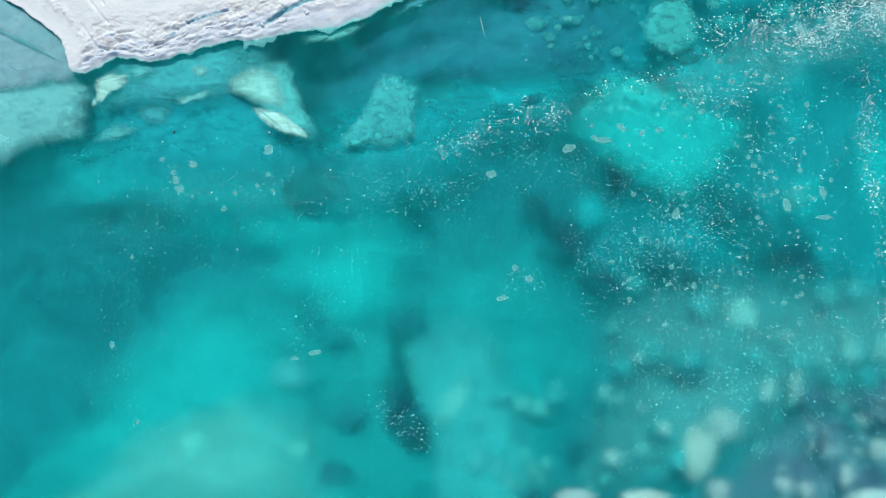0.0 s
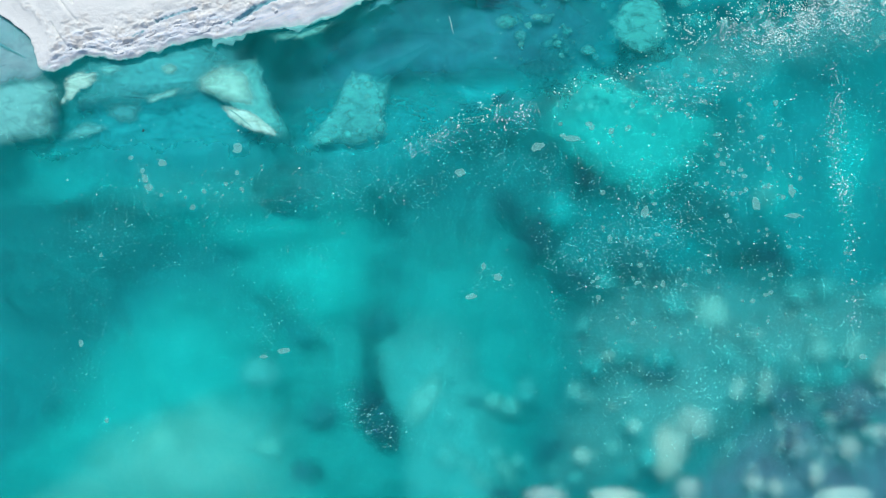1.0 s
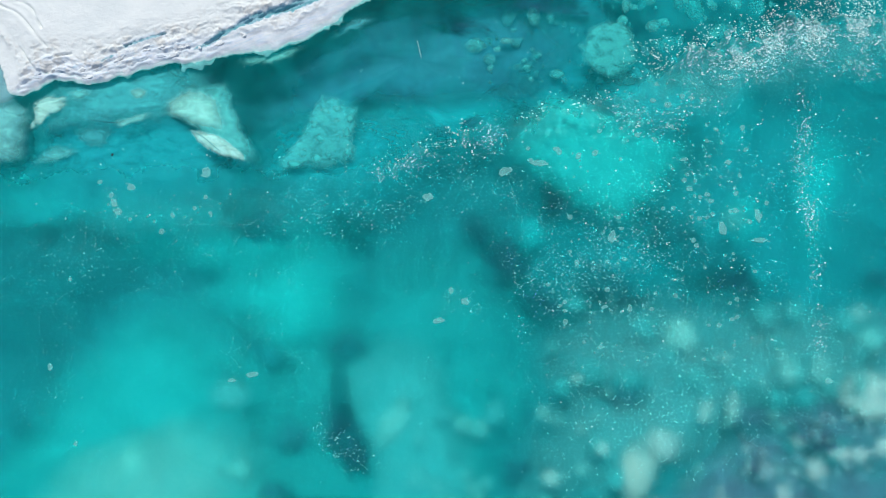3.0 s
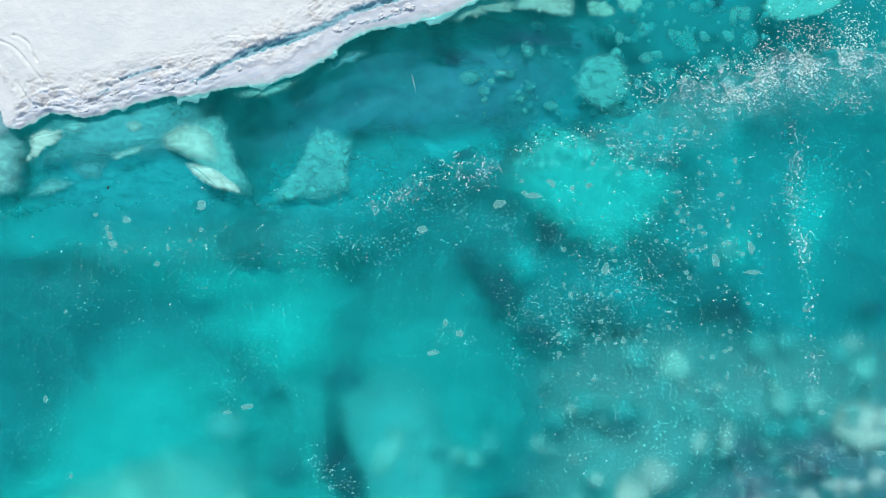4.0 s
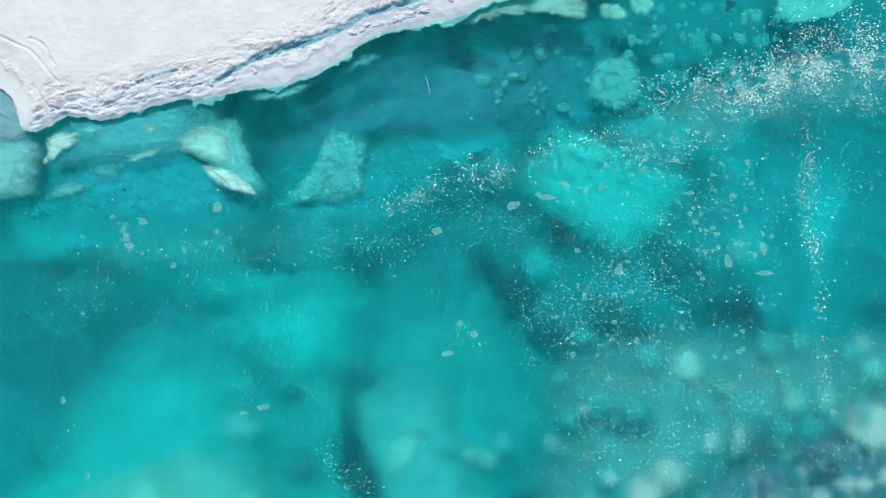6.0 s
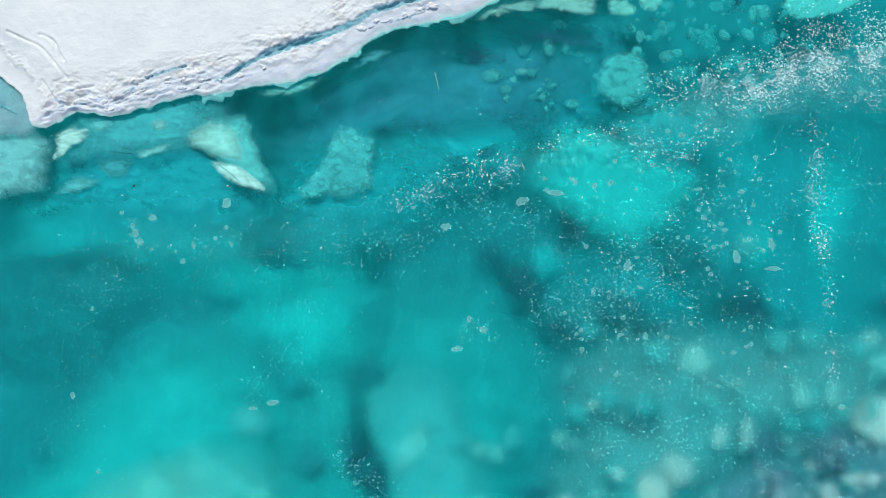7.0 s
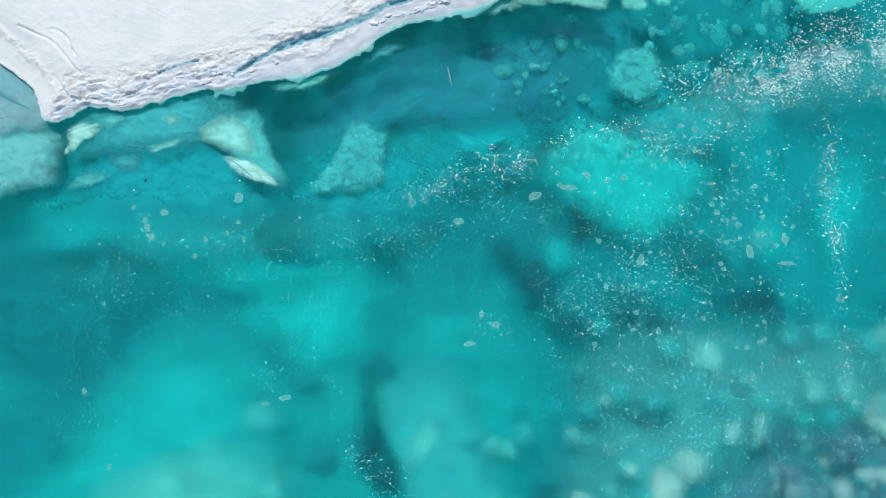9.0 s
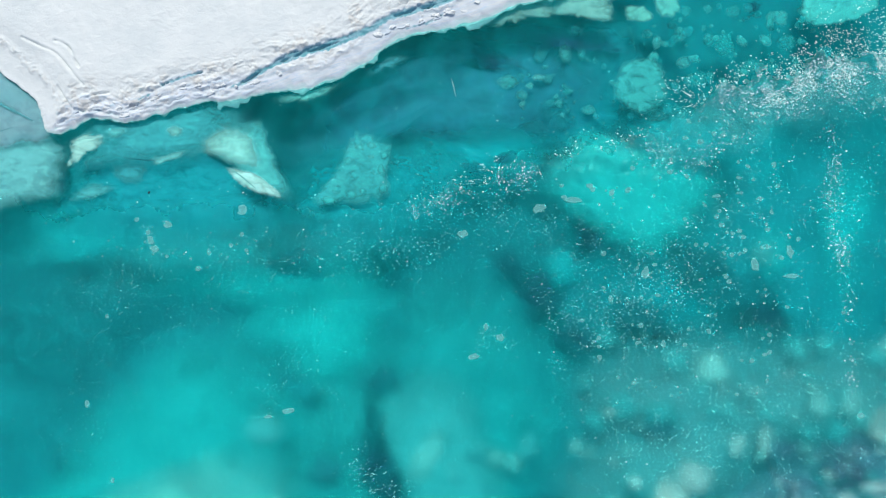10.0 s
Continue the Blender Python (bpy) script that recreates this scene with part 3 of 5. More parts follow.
slab([(-12.37, -1.31), (-8.67, 0.93), (-3.46, 2.81), (-0.46, 0.95), (-0.82, -2.4), (-3.41, -5.38), (-6.01, -5.76), (-9.37, -3.72)], -2.84, 1.2, 0.7, 0.12, 0.9, 0.97, 0.4, (2, 178, 176), "bright turquoise ice mass glowing under the water")
slab([(-16.86, -3.26), (-14.32, -1.05), (-10.64, -0.3), (-6.4, -2.1), (-4.6, -5.4), (-4.5, -11.3), (-4.2, -17.9), (-27.5, -17.84), (-24.2, -12.05), (-21.6, -8.96), (-19.8, -5.6)], -2.6, 1.2, 0.5, 0.12, 0.7, 0.97, 0.4, (12, 168, 167), "large bright turquoise ice floe under the water")
slab([(-19.5, -10.5), (-14.0, -7.9), (-10.45, -7.2), (-6.6, -8.0), (-5.2, -10.2), (-5.96, -17.11), (-25.59, -17.07), (-21.69, -13.47)], -2.44, 1.2, 0.4, 0.12, 1.0, 0.75, 0.4, (78, 192, 188), "pale milky ice floe close under the water")
slab([(-3.04, -5.83), (-1.79, -3.87), (0.92, -2.86), (3.15, -4.15), (4.28, -7.47), (5.58, -10.77), (6.14, -17.69), (0.07, -17.72), (-1.26, -11.53), (-2.39, -8.96)], -2.68, 1.2, 0.5, 0.12, 0.5, 0.97, 0.5, (36, 162, 164), "rounded pale teal ice lobe under the water")
slab([(-0.78, -9.34), (0.13, -7.51), (1.31, -6.85), (1.68, -7.69), (1.06, -9.34), (-0.22, -10.37)], -2.44, 0.6, 0.2, 0.12, 0.65, 0.97, 0.4, (70, 182, 180), "small pale ice piece resting on a rounded lobe")
slab([(5.51, 10.56), (11.88, 11.69), (18.96, 10.2), (20.81, 6.46), (18.95, 2.73), (13.75, 0.47), (8.52, 1.95), (5.15, 6.43)], -2.84, 1.2, 0.4, 0.12, 0.8, 0.97, 0.4, (0, 148, 154), "teal ice floe lying under a bright block")
slab([(8.76, 10.18), (10.35, 9.87), (11.91, 9.22), (13.91, 8.28), (15.74, 7.41), (17.14, 7.1), (17.14, 5.85), (16.08, 4.26), (13.9, 2.38), (12.6, 2.13), (10.42, 3.31), (7.83, 5.02), (6.42, 6.76), (6.82, 7.92), (7.82, 9.46)], -1.4, 1.2, 0.45, 0.2, 0.45, 0.88, 0.8, (20, 184, 182), "bright turquoise ice block with a slanted outline")
slab([(-7.95, 8.45), (-4.83, 9.72), (0.81, 9.89), (4.26, 7.86), (3.4, 4.0), (-2.0, 1.6), (-8.0, 1.8), (-9.4, 5.6)], -1.7, 1.2, 0.6, 0.12, 0.8, 0.9, 0.4, (6, 152, 160), "teal ice floe lying under a triangular block")
pebbly_block = slab([(-3.22, 9.83), (-2.28, 9.52), (-1.28, 8.84), (-1.59, 7.19), (-1.49, 5.88), (-3.51, 5.47), (-6.05, 5.55), (-4.91, 7.18), (-3.99, 9.05)], -1.2, 0.6, 0.2, 0.2, 0.4, 0.9, 0.8, (58, 168, 171), "pebbly pale teal triangular ice block")
slab([(3.9, 13.25), (8.73, 16.61), (13.19, 16.24), (12.82, 10.66), (9.49, 8.42), (5.03, 8.78)], -2.48, 1.2, 0.3, 0.12, 0.5, 0.97, 0.4, (12, 140, 150), "teal ice floe lying under drifting chunks")
slab([(-9.39, 6.94), (-8.15, 10.77), (-3.71, 13.66), (-1.17, 15.27), (5.84, 16.89), (10.62, 17.85), (13.81, 13.71), (9.68, 9.55), (3.95, 8.58), (-1.14, 8.89), (-3.68, 7.92)], -2.2, 1.2, 0.8, 0.12, 0.6, 1.0, 0.3, (24, 127, 141), "dim blue-grey ice ledge deep below the shelf")
slab([(-7.57, 9.35), (-6.96, 10.91), (-3.55, 13.11), (-1.06, 14.68), (3.3, 15.63), (4.86, 15.01), (2.69, 12.81), (-0.43, 11.56), (-3.53, 9.99), (-5.39, 9.36)], -1.2, 1.2, 0.5, 0.12, 0.9, 0.55, 0.2, (26, 126, 143), "dim teal ice ledge reaching out under the snow rim")
slab([(-3.54, 8.19), (0.91, 12.32), (7.62, 13.83), (11.72, 11.97), (9.5, 8.61), (6.9, 5.62), (3.17, 5.61), (-2.04, 5.22)], -2.6, 1.2, 0.4, 0.12, 0.95, 0.97, 0.4, (4, 156, 163), "teal ice floe lying deep under open water")
slab([(4.92, 6.63), (7.95, 3.99), (13.21, 2.13), (18.84, 7.41), (22.58, 14.19), (33.69, 15.29), (33.56, -4.12), (24.37, -4.19), (18.81, -2.73), (10.21, -3.52), (7.95, -2.78), (5.69, 2.86)], -3.2, 1.2, 0.5, 0.12, 0.65, 0.97, 0.4, (0, 140, 148), "wide dim teal ice floe deep under speckled ice")
slab([(7.88, -2.65), (13.13, -1.13), (20.58, -1.47), (33.46, -1.03), (33.39, -6.95), (24.23, -7.76), (16.8, -12.25), (9.37, -15.24), (4.91, -14.53), (7.51, -7.87)], -3.08, 1.2, 0.5, 0.12, 0.65, 0.97, 0.4, (54, 150, 154), "wide grey-teal ice floe under rubble ice")
slab([(14.05, -13), (19.25, -8.92), (24.05, -6.67), (32.49, -4.76), (32.31, -17.19), (12.19, -17.4)], -2.92, 1.2, 0.4, 0.12, 0.65, 0.97, 0.4, (62, 118, 136), "grey-violet slush bed under rubble ice")
slab([(10.34, 10.54), (14.05, 11.48), (18.87, 11.1), (19.61, 8.87), (16.28, 7.38), (12.57, 8.86)], -2.6, 1.2, 0.4, 0.12, 0.65, 0.97, 0.4, (6, 162, 168), "soft-edged turquoise ice floe sunk in clear water")
slab([(17.62, 11.34), (21.34, 11.71), (21.71, 7.58), (19.85, 5.71), (16.5, 7.58)], -3.0, 1.2, 0.5, 0.12, 0.65, 0.97, 0.4, (0, 160, 166), "soft-edged turquoise ice floe sunk in clear water")
slab([(18.87, 3.63), (19.98, 4.94), (21.65, 4.38), (21.45, 2.15), (20.34, 1.03), (19.05, 1.77)], -2.76, 1.2, 0.5, 0.12, 0.65, 0.97, 0.4, (0, 165, 168), "soft-edged turquoise ice floe sunk in clear water")
slab([(23.03, 8.25), (24.88, 8.99), (26.71, 7.13), (25.6, 3.78), (24.47, -0.67), (23, 0.07), (22.47, 3.78)], -2.76, 1.2, 0.5, 0.12, 0.65, 0.97, 0.4, (0, 165, 168), "soft-edged turquoise ice floe sunk in clear water")
slab([(7.04, 2.98), (8.35, 3.36), (9.29, 2.43), (8.92, 1.12), (7.61, 0.74)], -2.92, 1.2, 0.4, 0.12, 0.65, 0.97, 0.4, (0, 160, 164), "soft-edged turquoise ice floe sunk in clear water")
slab([(21.3, 18.85), (25.15, 18.84), (25.77, 16.96), (24.84, 16.09), (22.66, 15.46), (21.42, 15.65), (21.17, 16.81)], -1.4, 1.2, 0.25, 0.1, 0.16, 0.92, 0.7, (66, 188, 184), "pale turquoise ice block with a crisp edge")
creased_block = slab([(10.89, 12.9), (11.46, 13.69), (12.71, 13.94), (13.71, 13.47), (14.09, 12.44), (13.9, 11.34), (12.87, 10.55), (11.77, 10.71), (10.77, 11.49), (10.58, 12.27)], -1.5, 1.2, 0.5, 0.08, 0.4, 0.85, 1.1, (56, 168, 168), "rounded creased pale ice block under water")
slab([(11.24, 16.46), (11.83, 16.68), (12.76, 16.46), (12.98, 15.9), (12.29, 15.59), (11.43, 15.71)], -1.0, 0.7, 0.2, 0.2, 0.4, 0.85, 1.0, (100, 192, 182), "pale crisp ice chunk beside the ice foot")
slab([(12.85, 17.77), (14.31, 17.77), (14.37, 16.37), (13.84, 15.78), (13.07, 16.15)], -1.0, 0.8, 0.25, 0.2, 0.4, 0.85, 1.0, (92, 190, 182), "pale crisp ice chunk beside the ice foot")
slab([(1.83, 15.01), (3.67, 15.1), (5.36, 15.32), (6.28, 15.66), (7.5, 15.73), (7.96, 16.78), (6.74, 17.24), (4.9, 16.86), (3.06, 16.15), (1.83, 15.53)], -0.3, 1.0, 0.2, 0.15, 0.3, 0.9, 0.8, (104, 168, 163), "grey-green gritty ice foot below the snow rim")
slab([(6.45, 16.62), (7.22, 15.91), (7.99, 15.79), (9.22, 15.64), (10.7, 15.52), (10.82, 16.38), (10.61, 17.47), (7.38, 17.62)], -0.5, 1.0, 0.2, 0.15, 0.35, 0.9, 0.8, (112, 184, 178), "pale grey-green ice block below the snow rim")
slab([(-3.43, 12.57), (-2.21, 13.44), (-0.99, 13.75), (-0.31, 13.63), (-0.68, 13.26), (-1.9, 12.76), (-2.97, 12.33)], -0.5, 0.3, 0.2, 0.3, 0.9, 0.85, 1.0, (64, 152, 162), "wispy pale ice lip below the snow rim")
slab([(-8.11, 11.28), (-6.74, 11.56), (-5.22, 11.78), (-4, 12.27), (-4.15, 11.78), (-5.82, 11.04), (-7.65, 10.79)], -0.25, 0.3, 0.2, 0.3, 0.7, 0.85, 0.9, (100, 190, 184), "pale aqua ice lip below the snow rim")
grey_shelf = slab([(-28.61, 16.63), (-23.74, 16.04), (-21.59, 13.91), (-19.45, 12.39), (-18.9, 10.2), (-19.6, 8.8), (-21.5, 8.5), (-24, 8.0), (-28.5, 7.6)], -0.14, 1.2, 0.2, 0.15, 0.22, 0.97, 0.35, (116, 160, 170), "pale grey-teal submerged ice shelf")
slab([(-28.9, 11.4), (-24.3, 11.0), (-20.6, 10.6), (-19.0, 9.0), (-18.9, 7.3), (-19.3, 5.9), (-20.4, 5.5), (-22.1, 5.2), (-24.2, 4.0), (-28.8, 3.4)], -0.5, 1.2, 0.4, 0.2, 0.4, 0.92, 0.5, (104, 180, 183), "pale turquoise mottled ice floe just under the water")
slab([(-18.66, 9.07), (-16.98, 9.38), (-16.73, 8.93), (-17.21, 8.39), (-17.71, 8.08), (-18.34, 7.63), (-18.88, 7.54), (-18.65, 8.2), (-18.71, 8.68)], -0.1, 0.4, 0.15, 0.25, 0.55, 0.92, 1.0, (190, 206, 198), "cream-white ice shard just under the surface")
slab([(-11.77, 8.97), (-10.81, 9.82), (-9.55, 9.73), (-8.7, 9.19), (-8.27, 8.25), (-8.38, 7.23), (-9.53, 7.34), (-10.77, 7.82), (-11.76, 8.3)], -0.2, 0.3, 0.1, 0.12, 0.7, 0.92, 0.3, (130, 200, 195), "rounded milky ice block below the rim")
cream_shard = slab([(-10.49, 7.53), (-9.86, 7.5), (-8.75, 7.26), (-8.05, 6.75), (-7.03, 5.91), (-7.12, 5.67), (-8.02, 5.85), (-9.01, 6.15), (-9.85, 6.72), (-10.19, 7.08)], -0.06, 0.3, 0.1, 0.08, 0.5, 0.92, 1.0, (182, 214, 204), "long cream-white ice shard under the surface")
slab([(-14.62, 7.9), (-13.27, 8.33), (-12.07, 8.54), (-12.42, 8.06), (-13.26, 7.75), (-14.01, 7.51), (-14.47, 7.51)], -0.2, 0.2, 0.06, 0.15, 0.9, 0.85, 0.8, (116, 188, 186), "thin pale ice splinter under the surface")
slab([(-17.06, 9.48), (-16.25, 9.64), (-15.31, 9.55), (-15.67, 9.13), (-16.36, 8.85), (-16.87, 9.15)], -0.15, 0.3, 0.1, 0.2, 1.0, 0.8, 0.8, (92, 178, 180), "pale aqua ice tongue beside a cream shard")
slab([(-13.72, 9.6), (-12.91, 9.85), (-12.42, 9.48), (-12.81, 9.0), (-13.5, 9.06)], -0.2, 0.2, 0.1, 0.12, 1.0, 0.85, 0.6, (120, 186, 182), "small pale ice chunk below the rim")
slab([(-10.85, 10.07), (-8.83, 10.35), (-8.16, 9.77), (-8.03, 8.89), (-7.27, 7.29), (-6.6, 5.96), (-7.11, 5.5), (-8.71, 6.04), (-10.23, 7.43), (-11.75, 8.64)], -0.35, 0.5, 0.2, 0.12, 0.5, 0.85, 0.5, (78, 182, 183), "teal tapering ice floe below the rim")
slab([(-19.33, 5.59), (-18.69, 6.36), (-17.75, 6.79), (-16.26, 6.64), (-16.53, 6.15), (-17.47, 5.84), (-18.47, 5.62)], -0.85, 0.8, 0.2, 0.15, 0.9, 0.85, 0.6, (80, 170, 174), "pale dull-teal ice plate below the rim")
slab([(-16.88, 7.71), (-15.48, 7.96), (-14.56, 7.66), (-14.98, 6.65), (-15.98, 6.46), (-16.66, 6.89)], -0.85, 0.8, 0.2, 0.15, 0.7, 0.8, 0.6, (58, 160, 167), "dull teal ice plate below the rim")
rim_ledge = slab([(-19.58, 8.66), (-18.69, 10.54), (-14.78, 11.22), (-11.76, 11.54), (-8.58, 11.55), (-8.57, 9.3), (-10.52, 7.84), (-13.83, 7.41), (-16.85, 7.22), (-19.11, 7.03)], -0.3, 0.5, 0.25, 0.1, 0.75, 0.88, 0.5, (62, 166, 173), "teal ice ledge below the snow rim")
slab([(-20.5, 9.41), (-16.54, 11.28), (-11.33, 11.61), (-7.64, 10.7), (-5.77, 5.48), (-6.99, 3.33), (-12.49, 2.69), (-17.38, 2.98), (-20.14, 4.2)], -1.0, 1.0, 0.4, 0.1, 0.6, 0.97, 0.4, (16, 148, 157), "deep teal ice ledge below the snow rim")
chunk(16.6, -3.62, -2.4, 1.02, 0.96, 0, (105, 205, 198), "blurred pale rubble ice chunk under the water", "rubble ice chunks")
chunk(21.41, -2.5, -2.5, 0.66, 0.66, 0, (52, 172, 174), "blurred pale rubble ice chunk under the water", "rubble ice chunks")
chunk(22.99, -2.24, -2.5, 0.66, 0.66, 0, (52, 172, 174), "blurred pale rubble ice chunk under the water", "rubble ice chunks")
chunk(22.53, -5.6, -2.2, 0.66, 0.81, 10, (95, 190, 188), "blurred pale rubble ice chunk under the water", "rubble ice chunks")
chunk(24.32, -5.53, -2.2, 0.60, 0.90, -8, (95, 190, 188), "blurred pale rubble ice chunk under the water", "rubble ice chunks")
chunk(17.75, -7.74, -1.8, 0.42, 0.72, -15, (120, 192, 190), "blurred pale rubble ice chunk under the water", "rubble ice chunks")
chunk(19.31, -7.57, -1.8, 0.42, 0.96, -8, (120, 192, 190), "blurred pale rubble ice chunk under the water", "rubble ice chunks")
chunk(17.45, -5.97, -2.3, 0.54, 0.60, 0, (52, 172, 174), "blurred pale rubble ice chunk under the water", "rubble ice chunks")
chunk(19.88, -6.15, -2.5, 0.66, 0.60, 0, (52, 172, 174), "blurred pale rubble ice chunk under the water", "rubble ice chunks")
chunk(14.51, -3.17, -2.5, 0.96, 0.78, 0, (40, 165, 168), "blurred pale rubble ice chunk under the water", "rubble ice chunks")
chunk(11.64, -5.72, -2.5, 0.84, 0.84, 0, (40, 165, 168), "blurred pale rubble ice chunk under the water", "rubble ice chunks")
chunk(15.51, -9.72, -2.2, 1.26, 1.02, 20, (120, 185, 184), "blurred pale rubble ice chunk under the water", "rubble ice chunks")
chunk(12.07, -9.88, -1.8, 0.45, 0.45, 0, (120, 192, 190), "blurred pale rubble ice chunk under the water", "rubble ice chunks")
chunk(26.97, -6.92, -1.9, 1.98, 1.44, 0, (140, 194, 192), "blurred pale rubble ice chunk under the water", "rubble ice chunks")
chunk(25.84, -2.84, -2.4, 0.60, 0.72, 0, (52, 172, 174), "blurred pale rubble ice chunk under the water", "rubble ice chunks")
chunk(27.14, -3.76, -2.2, 0.78, 0.78, 0, (85, 188, 186), "blurred pale rubble ice chunk under the water", "rubble ice chunks")
chunk(25.05, -9.97, -1.5, 0.78, 0.42, 10, (140, 182, 184), "blurred pale rubble ice chunk under the water", "rubble ice chunks")
chunk(26.08, -9.99, -1.4, 0.60, 0.48, 0, (140, 182, 184), "blurred pale rubble ice chunk under the water", "rubble ice chunks")
chunk(27.22, -9.54, -1.2, 0.54, 0.78, 0, (140, 182, 184), "blurred pale rubble ice chunk under the water", "rubble ice chunks")
chunk(23.65, -7.07, -2.5, 0.72, 0.66, 0, (40, 165, 168), "blurred pale rubble ice chunk under the water", "rubble ice chunks")
chunk(22.1, -3.92, -2.5, 0.48, 0.48, 0, (52, 172, 174), "blurred pale rubble ice chunk under the water", "rubble ice chunks")
chunk(13.7, -6.19, -2.5, 1.08, 0.78, 0, (40, 165, 168), "blurred pale rubble ice chunk under the water", "rubble ice chunks")
chunk(12.95, -11.55, -2, 0.60, 0.72, 10, (52, 172, 174), "blurred pale rubble ice chunk under the water", "rubble ice chunks")
chunk(1.94, -9.56, -2.5, 0.54, 0.66, 0, (52, 172, 174), "blurred pale rubble ice chunk under the water", "rubble ice chunks")
chunk(3.37, -8.29, -2.5, 0.60, 0.60, 0, (40, 165, 168), "blurred pale rubble ice chunk under the water", "rubble ice chunks")
chunk(6.23, -7.96, -2.5, 0.66, 0.78, 0, (40, 165, 168), "blurred pale rubble ice chunk under the water", "rubble ice chunks")
chunk(-8.72, -7.05, -2.5, 1.20, 0.90, 0, (52, 172, 174), "blurred pale rubble ice chunk under the water", "rubble ice chunks")
chunk(22.08, -7.24, -2.5, 0.66, 0.48, 0, (40, 165, 168), "blurred pale rubble ice chunk under the water", "rubble ice chunks")
chunk(9.41, -4.3, -2.5, 0.42, 0.42, 0, (52, 172, 174), "blurred pale rubble ice chunk under the water", "rubble ice chunks")
chunk(9.89, -6.52, -2.5, 0.78, 0.54, 0, (40, 165, 168), "blurred pale rubble ice chunk under the water", "rubble ice chunks")
chunk(10.69, -1.91, -2.5, 0.72, 0.60, 0, (40, 165, 168), "blurred pale rubble ice chunk under the water", "rubble ice chunks")
chunk(14.09, -11.15, -2.0, 1.08, 1.74, -12, (130, 190, 186), "blurred pale rubble ice chunk under the water", "rubble ice chunks")
chunk(7.19, -13.54, -1.6, 1.26, 0.48, 0, (140, 182, 184), "blurred pale rubble ice chunk under the water", "rubble ice chunks")
chunk(10.99, -13.52, -1.4, 1.56, 0.48, 0, (160, 200, 196), "blurred pale rubble ice chunk under the water", "rubble ice chunks")
chunk(11.82, -9.91, -2.2, 0.54, 0.54, 0, (52, 172, 174), "blurred pale rubble ice chunk under the water", "rubble ice chunks")
chunk(9.28, -11.55, -2.0, 0.51, 0.51, 0, (120, 192, 190), "blurred pale rubble ice chunk under the water", "rubble ice chunks")
chunk(22.98, -13.27, -1.0, 1.80, 0.48, 0, (190, 215, 212), "blurred pale rubble ice chunk under the water", "rubble ice chunks")
chunk(21.82, -12.33, -1.4, 0.48, 0.78, 0, (140, 182, 184), "blurred pale rubble ice chunk under the water", "rubble ice chunks")
chunk(21.33, -2.45, -2.5, 0.78, 0.72, 0, (52, 172, 174), "blurred pale rubble ice chunk under the water", "rubble ice chunks")
chunk(19.63, 2.9, -2.5, 0.72, 0.72, 0, (52, 172, 174), "blurred pale rubble ice chunk under the water", "rubble ice chunks")
chunk(22.97, -5.63, -2.4, 0.72, 0.78, 0, (52, 172, 174), "blurred pale rubble ice chunk under the water", "rubble ice chunks")
chunk(1.84, -11.96, -2.5, 0.72, 0.90, 0, (52, 172, 174), "blurred pale rubble ice chunk under the water", "rubble ice chunks")
chunk(2.95, -12.27, -2.5, 0.54, 0.60, 0, (52, 172, 174), "blurred pale rubble ice chunk under the water", "rubble ice chunks")
chunk(15.16, -13.3, -2, 0.78, 0.66, 0, (140, 182, 184), "blurred pale rubble ice chunk under the water", "rubble ice chunks")
chunk(18.71, -12.96, -2, 0.66, 0.54, 0, (140, 182, 184), "blurred pale rubble ice chunk under the water", "rubble ice chunks")
chunk(21.01, -11.01, -1.6, 0.54, 0.54, 0, (110, 160, 170), "blurred pale rubble ice chunk under the water", "rubble ice chunks")
chunk(23.76, -10.99, -1.6, 0.66, 0.72, 0, (140, 182, 184), "blurred pale rubble ice chunk under the water", "rubble ice chunks")
chunk(-14.01, -11.04, -2.4, 1.32, 1.02, 0, (80, 198, 192), "blurred pale rubble ice chunk under the water", "rubble ice chunks")
chunk(-8.08, -11.36, -2.5, 0.78, 0.60, 0, (70, 190, 186), "blurred pale rubble ice chunk under the water", "rubble ice chunks")
chunk(19.73, -13.13, -1.5, 0.42, 0.66, 0, (140, 182, 184), "blurred pale rubble ice chunk under the water", "rubble ice chunks")
chunk(5.05, 12.53, -2.0, 0.66, 0.42, 0, (62, 172, 174), "pale teal ice chunk drifting under open water", "ice chunks below the shelf", 0.7, 0.48, None, 7.0, 1.3)
chunk(6.72, 12.74, -1.8, 0.42, 0.21, 0, (84, 182, 182), "pale teal ice chunk drifting under open water", "ice chunks below the shelf", 0.7, 0.48, None, 7.0, 1.3)
chunk(8.21, 14.26, -1.9, 0.45, 0.66, 0, (70, 178, 178), "pale teal ice chunk drifting under open water", "ice chunks below the shelf", 0.7, 0.48, None, 7.0, 1.3)
chunk(8.83, 15.34, -1.8, 0.54, 0.42, 0, (66, 170, 172), "pale teal ice chunk drifting under open water", "ice chunks below the shelf", 0.7, 0.48, None, 7.0, 1.3)
chunk(6.89, 14.15, -2.1, 0.42, 0.60, -30, (40, 150, 158), "pale teal ice chunk drifting under open water", "ice chunks below the shelf", 0.7, 0.48, None, 7.0, 1.3)
chunk(6.21, 12.27, -1.8, 0.24, 0.18, 0, (70, 178, 178), "pale teal ice chunk drifting under open water", "ice chunks below the shelf", 0.7, 0.48, None, 7.0, 1.3)
chunk(5.79, 11.82, -2.1, 0.36, 0.36, 0, (50, 160, 166), "pale teal ice chunk drifting under open water", "ice chunks below the shelf", 0.7, 0.48, None, 7.0, 1.3)
